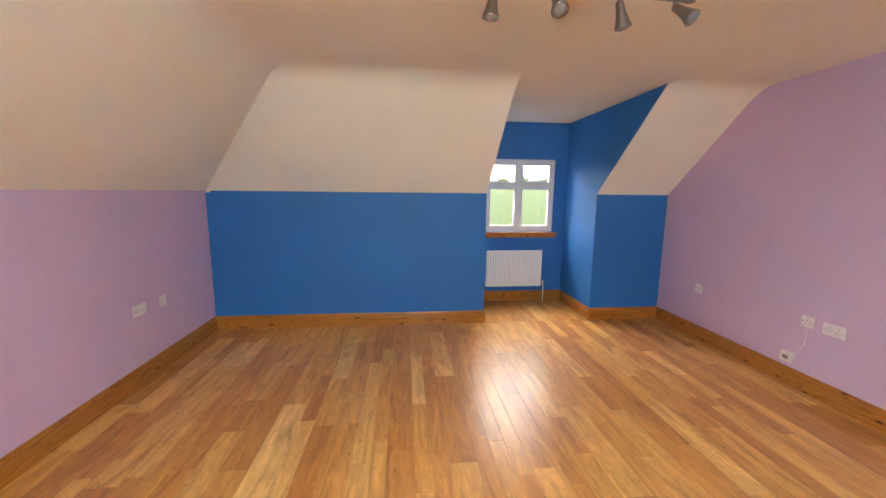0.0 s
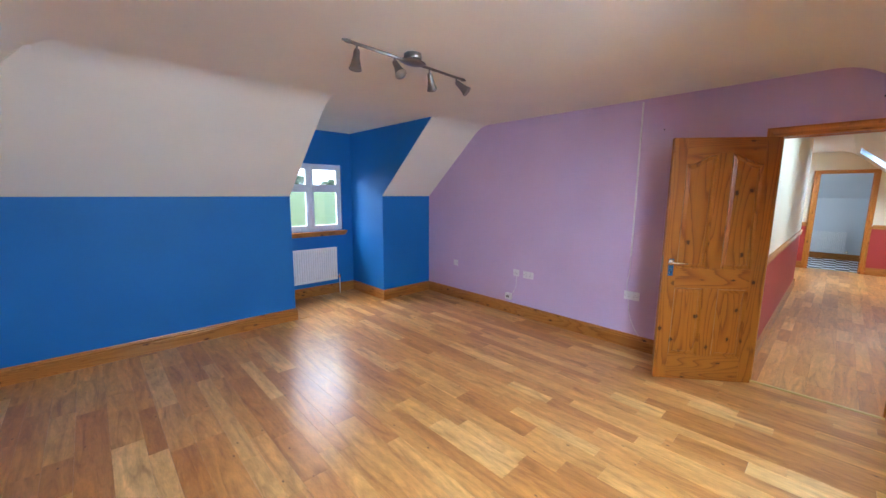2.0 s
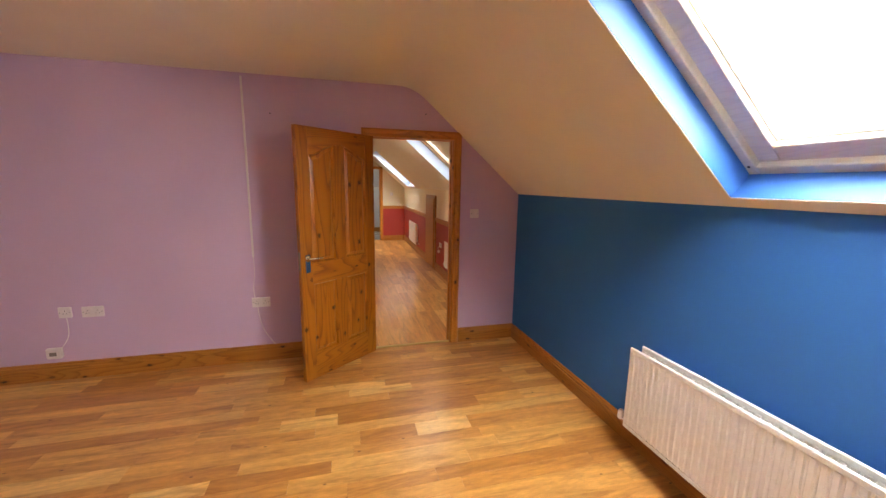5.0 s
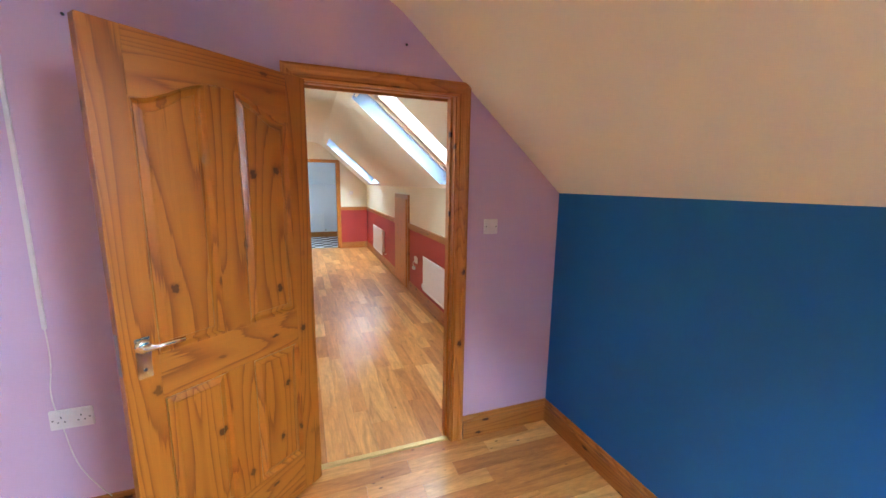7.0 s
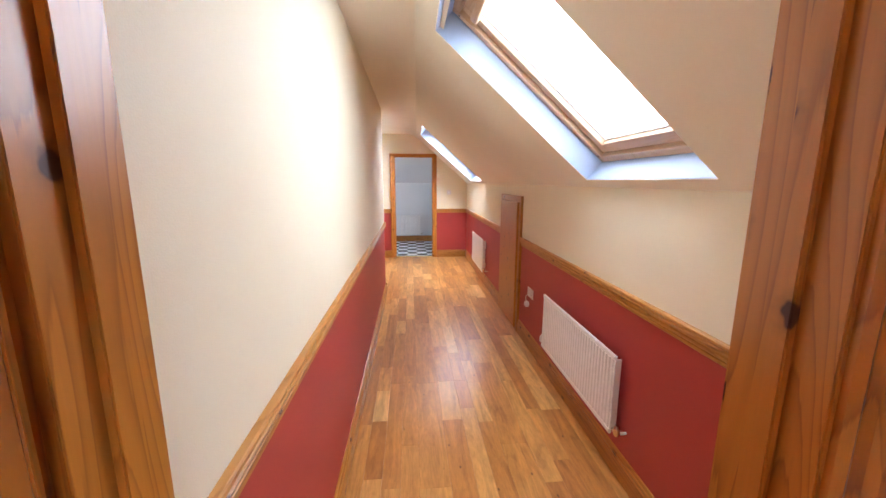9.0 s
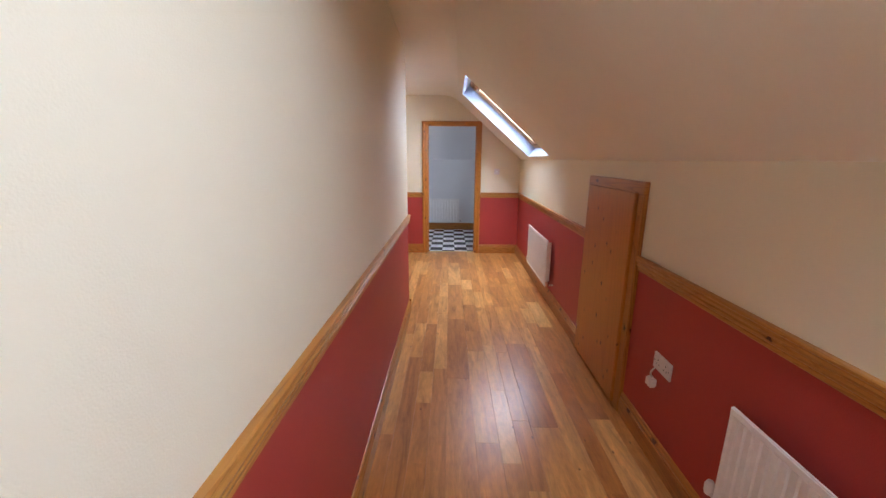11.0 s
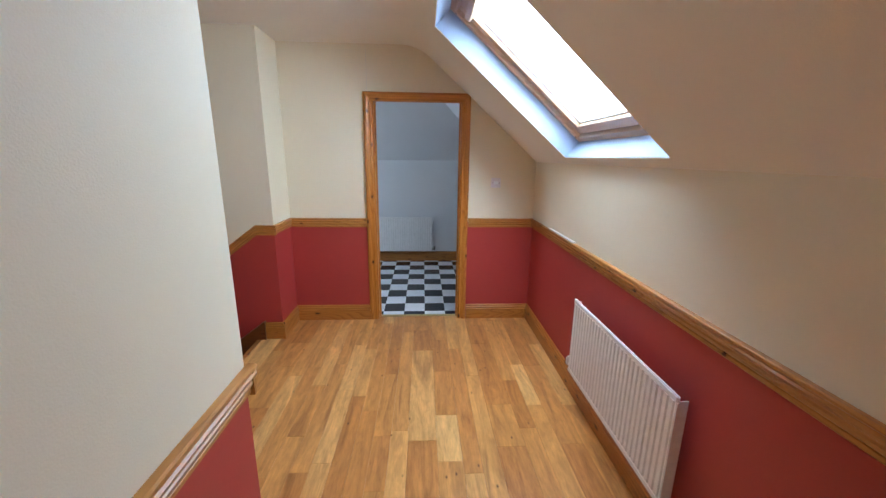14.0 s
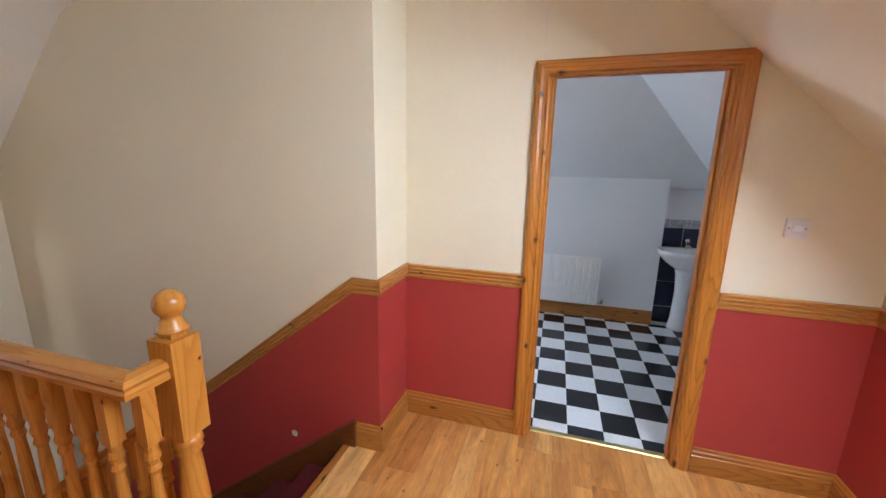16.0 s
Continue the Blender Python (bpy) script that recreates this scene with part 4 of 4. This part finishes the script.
plate("light_switch", "white light switch beside the bathroom door", pose(END + 0.001, 0.41, 1.31, 0, 0, 90), 0.086, 0, 1)
sk = plate("wall_socket", "white socket on the red corridor wall", pose(2.88, SOUTH - 0.001, 0.523, 0, 0, 0), 0.146, 2)
pl = thing("plug", "white plug with a short flex below the socket", "plug", pose(2.93, SOUTH, 0.41))
part("plug_body", boxed(-0.025, 0.002, -0.03, 0.025, 0.04, 0.02, 0.008), M_PLASTIC, pl)
cable("flex", [(0, 0.02, 0.02), (-0.02, 0.05, 0.06), (-0.03, 0.03, 0.09)], 0.004, M_PLASTIC, pl)
jb = thing("phone_box", "small white telephone box with a hanging cable", "telephone box", pose(-0.001, 3.96, 0.225))
part("box_body", boxed(-0.032, -0.05, -0.04, 0, 0.05, 0.045, 0.006), M_PLASTIC, jb)
part("box_window", boxed(-0.0335, -0.02, -0.015, -0.031, 0.025, 0.015), M_NICKEL, jb)
cable("telephone_cable", [(-0.02, -0.04, 0.03), (-0.012, -0.10, 0.10), (-0.006, -0.11, 0.22), (-0.004, -0.10, 0.30)], 0.003, M_PLASTIC, jb)
tk = thing("cable_trunking", "slim white cable trunking with a loose cable", "trunking")
part("trunk", boxed(-0.012, 2.491, 0.94, 0.0, 2.505, 2.40, 0.002), M_PLASTIC, tk)
cable("loose_cable", [(-0.007, 2.498, 0.95), (-0.01, 2.49, 0.80), (-0.008, 2.52, 0.66), (-0.01, 2.49, 0.50), (-0.012, 2.47, 0.34), (-0.01, 2.42, 0.22), (-0.024, 2.36, 0.148)], 0.0022, M_PLASTIC, tk)
tagged(part("loose_trunking", boxed(6.15, SOUTH + 0.002, DADO + 0.031, 6.65, SOUTH + 0.022, DADO + 0.042, 0.002), M_PLASTIC), "white cable trunking lying on the dado rail", "trunking")
tagged(part("paint_chip", lathe(bmesh.new(), [(0.022, 0), (0.02, 0.0015)], (JOGX - 0.0005, 2.83, -0.035), 9, Matrix.Rotation(-math.pi / 2, 3, "Y")), M_CHIP), "bare plaster chip in the red paint", "paint chip", kind="structure")


tagged(part("plaster_crack", boxed(END - 0.0012, 1.538, 2.07, END + 0.001, 1.541, 2.42), M_CHIP), "fine plaster crack above the bathroom doorway", "crack", kind="structure")
for y, z in ((1.00, 2.20), (2.30, 2.13)):
    tagged(part("wall_screw", lathe(bmesh.new(), [(0.006, 0), (0.005, 0.006)], (0, y, z), 9, Matrix.Rotation(-math.pi / 2, 3, "Y")), M_DARK), "dark screw head standing out of the lilac wall", "screw")


# ---- ceiling spotlight ----
def spot_bar():
    th = thing("spotlight_bar", "brushed nickel ceiling bar with four spotlights", "ceiling light", pose(-2.28, 3.11, CEIL, 0, 0, 3))
    part("ceiling_rose", lathe(bmesh.new(), [(0.055, 0.0), (0.058, -0.02), (0.056, -0.035)][::-1], (0, 0, 0), 24), M_NICKEL, th, smooth=False)
    bm = lathe(bmesh.new(), [(0.02, -0.068), (0.075, -0.06), (0.10, -0.052), (0.10, -0.048), (0.05, -0.042)], (0, 0, 0), 28)
    for v in bm.verts:
        v.co.y *= 0.62
    part("oval_cover", bm, M_NICKEL, th, smooth=True)
    part("bar", rod(bmesh.new(), (-0.465, 0, -0.053), (0.475, 0, -0.053), 0.009), M_NICKEL, th, smooth=True)
    for x in (-0.465, 0.475):
        part("finial", lathe(bmesh.new(), [(0.011, 0), (0.012, 0.02), (0.004, 0.05)], (x, 0, -0.053), 12, Matrix.Rotation(math.copysign(math.pi / 2, x), 3, "Y")), M_NICKEL, th, smooth=True)
    for x, dx, dy in ((-0.42, -0.10, 0.05), (-0.15, -0.05, -0.75), (0.15, 0.30, 0.05), (0.42, 0.55, -0.95)):
        arm = part("spot_stem", rod(bmesh.new(), (x, 0, -0.053), (x, 0, -0.088), 0.006), M_NICKEL, th)
        d = Vector((dx, dy, -1)).normalized()
        q = d.to_track_quat("Z", "Y").to_matrix()
        part("spot_head", lathe(bmesh.new(), [(0.014, 0), (0.018, 0.012), (0.020, 0.045), (0.029, 0.085), (0.036, 0.104), (0.037, 0.110), (0.033, 0.112)], Vector((x, 0, -0.082)), 20, q), M_NICKEL, arm, smooth=True)
        part("bulb", lathe(bmesh.new(), [(0.032, 0.100), (0.030, 0.110), (0.018, 0.117), (0.006, 0.119)], Vector((x, 0, -0.082)), 18, q), M_BULB, arm, "reflector bulb", True)


spot_bar()


# ---- stair and balustrade ----
BAL = [(0.021, 0.0), (0.021, 0.001), (0.017, 0.02), (0.019, 0.03), (0.013, 0.045), (0.020, 0.17), (0.016, 0.36), (0.013, 0.42), (0.020, 0.435), (0.015, 0.45), (0.022, 0.47), (0.017, 0.49), (0.020, 0.51)]


def baluster_mesh(base, top):
    """Turned spindle with square ends."""
    bm = bmesh.new()
    h = top - base
    box(bm, -0.02, -0.02, 0, 0.02, 0.02, h * 0.17)
    box(bm, -0.02, -0.02, h * 0.80, 0.02, 0.02, h)
    lo, hi = h * 0.17, h * 0.80
    lathe(bm, [(r, lo + (hi - lo) * z / 0.51) for r, z in BAL], (0, 0, 0), 12)
    return bm


def newel(m):
    th = thing("newel_post", "turned honey pine newel post with a ball top", "newel post", m)
    s = 0.046
    part("base_block", boxed(-s, -s, -0.25, s, s, 0.20, 0.003), M_NEWEL, th)
    prof = [(0.040, 0.20), (0.044, 0.215), (0.034, 0.235), (0.043, 0.25), (0.045, 0.262), (0.035, 0.275), (0.036, 0.30), (0.046, 0.36), (0.043, 0.46), (0.034, 0.60), (0.031, 0.635), (0.042, 0.65), (0.036, 0.662), (0.044, 0.676), (0.036, 0.70)]
    part("turned_shaft", lathe(bmesh.new(), prof, (0, 0, 0), 24), M_NEWEL, th, smooth=True)
    bm = boxed(-s, -s, 0.69, s, s, 1.055)
    bmesh.ops.bevel(bm, geom=[e for e in bm.edges if abs(e.verts[0].co.z - e.verts[1].co.z) < 0.01], offset=0.022, segments=2, affect="EDGES")
    part("top_block", bm, M_NEWEL, th)
    ball = [(0.043, 1.052), (0.043, 1.060), (0.038, 1.066), (0.034, 1.076), (0.030, 1.086), (0.024, 1.093), (0.026, 1.097)] + [(0.043 * math.sin(a), 1.135 - 0.043 * math.cos(a)) for a in [0.65 + 2.2 * i / 12 for i in range(13)]] + [(0.011, 1.177)]
    part("ball_cap", lathe(bmesh.new(), ball, (0, 0, 0), 24), M_NEWEL, th, smooth=True)
    return th


NX, NY = 5.945, 2.495
newel(pose(NX, NY, 0.0, 0, 0, 0))
HR = [(-0.032, -0.045), (0.032, -0.045), (0.032, -0.03), (0.026, -0.022), (0.033, -0.008), (0.026, 0.006), (0.0, 0.012), (-0.026, 0.006), (-0.033, -0.008), (-0.026, -0.022), (-0.032, -0.03)]
RX, RZ = 5.808, 0.97
bl = thing("balustrade", "honey pine balustrade with turned spindles on the landing", "balustrade")
bm = loft(bmesh.new(), [(NX - 0.047, NY + o, RZ + u) for o, u in HR], [(RX + o, NY + o, RZ + u) for o, u in HR])
part("handrail_return", bm, M_RAIL[0], bl)
bm = loft(bmesh.new(), [(RX + o, NY + o, RZ + u) for o, u in HR], [(RX + o, LNORTH, RZ + u) for o, u in HR])
part("handrail", bm, M_RAIL[1], bl)
part("base_rail", boxed(RX - 0.035, NY - 0.035, 0.0, RX + 0.035, LNORTH, 0.028, 0.004), M_PINE[1], bl)
proto = part("baluster", baluster_mesh(0.026, RZ - 0.04), M_NEWEL, bl)
proto.location = (RX + 0.03, NY, 0.026)
y = NY + 0.10
while y < LNORTH - 0.06:
    o = proto.copy()
    scene.collection.objects.link(o)
    o.location = (RX, y, 0.026)
    y += 0.115

st = thing("staircase", "straight stair flight with dark red carpet", "staircase")
GO, RI = 0.245, 0.18
for i in range(11):
    y0 = STAIRY - 0.02 + GO * i
    z = -RI * (i + 1)
    part("step", boxed(STAIRX + 0.03, y0, z - RI - 0.02, JOGX - 0.032, y0 + GO + 0.02, z, 0.006), M_CARPET, st)
part("nosing", boxed(STAIRX + 0.14, STAIRY - 0.03, -0.035, JOGX - 0.001, STAIRY + 0.012, 0.001, 0.006), M_PINE[0], st)
for x0, x1 in ((JOGX - 0.032, JOGX - 0.001), (STAIRX, STAIRX + 0.03)):
    a, b = SY0, LNORTH - 0.02
    part("string", prism(bmesh.new(), [(a, 0.165 if x0 > 6.4 else 0.0), (b, 0.165 - (b - a) * PITCH), (b, -0.25 - (b - a) * PITCH), (a, -0.18)], 0, x0, x1), M_STRING, st, "dark varnished stair string with shade put into its colour")
sr = thing("stair_handrail", "honey pine raking handrail with turned spindles", "handrail")
a, b = NY + 0.046, LNORTH - 0.05
ring = lambda y: [(NX + o, y, 0.80 + u - (y - a) * PITCH) for o, u in HR]
part("handrail", loft(bmesh.new(), ring(a), ring(b)), M_RAIL[1], sr)
proto = part("baluster", baluster_mesh(0, 0.80), M_NEWEL, sr)
y = NY + 0.12
first = True
while y < LNORTH - 0.1:
    o = proto if first else proto.copy()
    if not first:
        scene.collection.objects.link(o)
    first = False
    o.location = (NX, y, -0.02 - (y - a) * PITCH)
    y += 0.12


# ---- bathroom ----
def basin():
    th = thing("washbasin", "white ceramic pedestal washbasin against navy tiles", "washbasin", pose(BATHX + 0.092, 0.175, 0, 0, 0, 90) @ Matrix.Diagonal((1, 1, 0.945, 1)))
    bm = bmesh.new()
    rings = []
    for sx, sy, z, oy in ((0.10, 0.09, 0.66, 0.20), (0.20, 0.16, 0.74, 0.21), (0.26, 0.205, 0.81, 0.215), (0.275, 0.215, 0.855, 0.215), (0.265, 0.205, 0.865, 0.215), (0.22, 0.15, 0.855, 0.225), (0.17, 0.11, 0.77, 0.225), (0.05, 0.04, 0.73, 0.22)):
        ring = []
        for i in range(32):
            t = 2 * math.pi * i / 32
            c, s = math.cos(t), math.sin(t)
            y = (oy + sy * math.copysign(abs(s) ** (0.7 if s > 0 else 0.35), s)) * 0.80
            ring.append(bm.verts.new((1.0 * sx * math.copysign(abs(c) ** 0.75, c), max(0.002, y), z)))
        rings.append(ring)
    for u, v in zip(rings, rings[1:]):
        for i in range(32):
            j = (i + 1) % 32
            bm.faces.new((u[i], u[j], v[j], v[i]))
    bm.faces.new(rings[0][::-1])
    bm.faces.new(rings[-1])
    part("bowl", bm, M_CERAMIC, th, smooth=True)
    part("pedestal", lathe(bmesh.new(), [(0.09, 0.0), (0.086, 0.03), (0.07, 0.12), (0.062, 0.4), (0.075, 0.6), (0.10, 0.70)], (0, 0.125, 0), 24), M_CERAMIC, th, smooth=True)
    for x in (0.0,):
        tp = part("tap", rod(rod(bmesh.new(), (x, 0.07, 0.86), (x, 0.07, 0.93), 0.012), (x, 0.07, 0.915), (x, 0.17, 0.90), 0.009), M_CHROME, th, smooth=True)
        part("tap_head", lathe(bmesh.new(), [(0.02, 0.93), (0.024, 0.945), (0.02, 0.965), (0.008, 0.97)], (x, 0.07, 0), 14), M_CHROME, tp, smooth=True)


basin()

# ---- outside ----
# Added glow for the landing, placed beyond the unseen opening in its north wall.
bm = bmesh.new()
bm.faces.new([bm.verts.new(p) for p in ((4.6, LNORTH + 0.35, 0.3), (6.1, LNORTH + 0.35, 0.3), (6.1, LNORTH + 0.35, 1.6), (4.6, LNORTH + 0.35, 1.6))])
tagged(part("backdrop", bm, overcast("overcast_cloud", SKY_GLOW * 0.14)), "glowing sheet added beyond an unseen opening to brighten the landing", "sky", kind="structure")
bm = bmesh.new()
bm.faces.new([bm.verts.new(p) for p in ((-700, 480, -8), (700, 480, -8), (700, 480, 420), (-700, 480, 420))])
tagged(part("backdrop", bm, overcast("overcast_cloud", SKY_GLOW * 0.36)), "bright white overcast sky above the meadow", "sky", kind="structure")
tagged(part("ground", prism(bmesh.new(), [(-896, -3.2), (904, -3.2), (904, 4.2), (260, 4.2), (150, -0.3), (50, -3.0), (-896, -3.0)], 0, -900, 900), M_GRASS), "green meadow that reaches the horizon", "meadow", kind="structure")
random.seed(11)
for i in range(22):
    cx, cy = -90 + i * 17 + random.uniform(-6, 6), 262 + random.uniform(-12, 30)
    wide, tall = random.uniform(5.5, 10), random.uniform(3.0, 5.6)
    tr = thing("tree", "distant grey green hedgerow tree", "tree", pose(cx, cy, 4.1 - max(0.0, 260 - cy) * 0.05), group="hedgerow trees")
    part("trunk", lathe(bmesh.new(), [(0.5, 0), (0.3, 3), (0.15, 6)], (0, 0, 0), 8), M_LEAD, tr)
    bm = bmesh.new()
    for k in range(380):
        v = Vector((random.gauss(0, 1), random.gauss(0, 1), random.gauss(0, 1)))
        v = v.normalized() * random.uniform(0.15, 1) ** 0.5
        p = Vector((v.x * wide, v.y * 5, tall * 0.85 + v.z * tall))
        s = random.uniform(0.7, 1.6)
        tri = [bm.verts.new(p + Vector((random.uniform(-s, s), random.uniform(-s, s), random.uniform(-s, s)))) for _ in range(4)]
        for f in ((0, 1, 2), (0, 2, 3), (0, 3, 1), (1, 3, 2)):
            bm.faces.new([tri[q] for q in f])
    part("crown", bm, M_HEDGE, tr)


# the corridor's south side runs a little out of square with the bedroom
PIVOT = Matrix.Translation((END, SOUTH, 0))
SKEW = PIVOT @ Matrix.Rotation(radians(-0.57), 4, "Z") @ PIVOT.inverted()
skewed = ["ceiling_slope_hall", "wall_hall_south_lower", "wall_hall_south_upper", "window_3", "window_4", "eaves_door", "baseboard_10", "baseboard_11", "dado_rail_1", "dado_rail_2", "plug", "loose_trunking"]
for ob in [o for o in bpy.data.objects if o.parent is None and o.type in ("MESH", "EMPTY")]:
    on_wall = ob.name.split(".")[0] in ("radiator", "wall_socket") and 0.3 < ob.matrix_basis.translation.x < END - 0.1 and ob.matrix_basis.translation.y < 0.3
    if ob.name in skewed or on_wall:
        ob.matrix_basis = SKEW @ ob.matrix_basis

# ---- floor pieces ----
def piece_mesh(name, mat):
    """Unit tile with softened top edges."""
    me = bpy.data.meshes.new(name)
    e = 0.012
    v = [(0, 0, 0), (1, 0, 0), (1, 1, 0), (0, 1, 0), (0, 0, 0.96), (1, 0, 0.96), (1, 1, 0.96), (0, 1, 0.96), (e / 3, e, 1), (1 - e / 3, e, 1), (1 - e / 3, 1 - e, 1), (e / 3, 1 - e, 1)]
    f = [(0, 1, 5, 4), (1, 2, 6, 5), (2, 3, 7, 6), (3, 0, 4, 7), (4, 5, 9, 8), (5, 6, 10, 9), (6, 7, 11, 10), (7, 4, 8, 11), (8, 9, 10, 11)]
    me.from_pydata(v, [], f)
    me.materials.append(mat)
    return me, v, f


def planks(parent, rects, axis, mat, seed, near):
    """Strips laid in rows; those that near() picks are parts, the rest one joined part."""
    rnd = random.Random(seed)
    me, uv, uf = piece_mesh("plank", mat)
    vs, fs, count = [], [], 0
    for x0, y0, x1, y1 in rects:
        a0, a1, c0, c1 = (x0, x1, y0, y1) if axis == 0 else (y0, y1, x0, x1)
        c = c0
        while c < c1 - 0.005:
            width = rnd.choice((0.0975, 0.0975, 0.0975, 0.13, 0.16))
            w = min(width, c1 - c)
            a = a0 - rnd.uniform(0, 0.5)
            while a < a1:
                ln = rnd.choice((0.36, 0.48, 0.62, 0.8, 1.0, 1.25))
                s, e = max(a, a0), min(a + ln, a1)
                a += ln
                if e - s < 0.02:
                    continue
                g = 0.00035
                dz = rnd.uniform(-0.0003, 0.0)
                lo = (s + g, c + g) if axis == 0 else (c + g, s + g)
                sz = (e - s - 2 * g, w - 2 * g) if axis == 0 else (w - 2 * g, e - s - 2 * g)
                if count < 300 and near(lo[0], lo[1]):
                    ob = new("plank", me)
                    ob.location, ob.scale, ob.parent = (lo[0], lo[1], -0.008 + dz), (sz[0], sz[1], 0.008), parent
                    count += 1
                else:
                    k = len(vs)
                    vs += [(lo[0] + p[0] * sz[0], lo[1] + p[1] * sz[1], -0.008 + dz + p[2] * 0.008) for p in uv]
                    fs += [tuple(k + i for i in f) for f in uf]
            c += width
    if vs:
        m2 = bpy.data.meshes.new("planks")
        m2.from_pydata(vs, [], fs)
        m2.materials.append(mat)
        o = new("planks", m2)
        o.parent = parent
        tagged(o, kind="stuff")


planks(FLOOR_BED, [(WEST, SOUTH, 0.012, NORTH), (DX0 - 0.06, NORTH, DX1 + 0.06, DBACK)], 1, M_FLOOR_Y, 5, lambda x, y: x > -3.4 and y < 4.6)
planks(FLOOR_HALL, [(0.03, SOUTH, END + 0.05, HALLN), (HALLEND, HALLN, END + 0.05, STAIRY - 0.03), (HALLEND, STAIRY - 0.03, STAIRX, LNORTH)], 0, M_FLOOR_X, 9, lambda x, y: y < STAIRY)

me_b, uv, uf = piece_mesh("floor_tile", M_BLACKTILE)
me_w, uv, uf = piece_mesh("floor_tile", M_WHITETILE)
TX, TY, TW = 7.37, 1.052, 0.207
for i in range(-1, 11):
    for j in range(-7, 11):
        xa, xb = max(END + 0.085, TX + i * TW), min(BATHX, TX + (i + 1) * TW)
        ya, yb = max(BATHS, TY + j * TW), min(3.1, TY + (j + 1) * TW)
        if xb - xa > 0.01 and yb - ya > 0.01:
            o = new("floor_tile", me_b if (i + j) % 2 else me_w)
            o.location, o.scale, o.parent = (xa + 0.0005, ya + 0.0005, -0.008), (xb - xa - 0.001, yb - ya - 0.001, 0.008), FLOOR_BATH
wallb = bpy.data.objects["wall_bathroom_east"]
TF = BATHX + 0.10
for c in range(4):
    ya = 0.40 - 0.20 * (c + 1)
    for z0, z1 in ((0.0, 0.18), (0.18, 0.45), (0.45, 0.73), (0.73, 1.01)):
        part("wall_tile", boxed(TF - 0.007, ya + 0.002, z0 + 0.003, TF, ya + 0.198, z1 - 0.003, 0.0015), M_NAVY, wallb)
    part("border_tile", boxed(TF - 0.008, ya + 0.001, 1.012, TF, ya + 0.199, 1.09, 0.0015), M_BORDER, wallb)
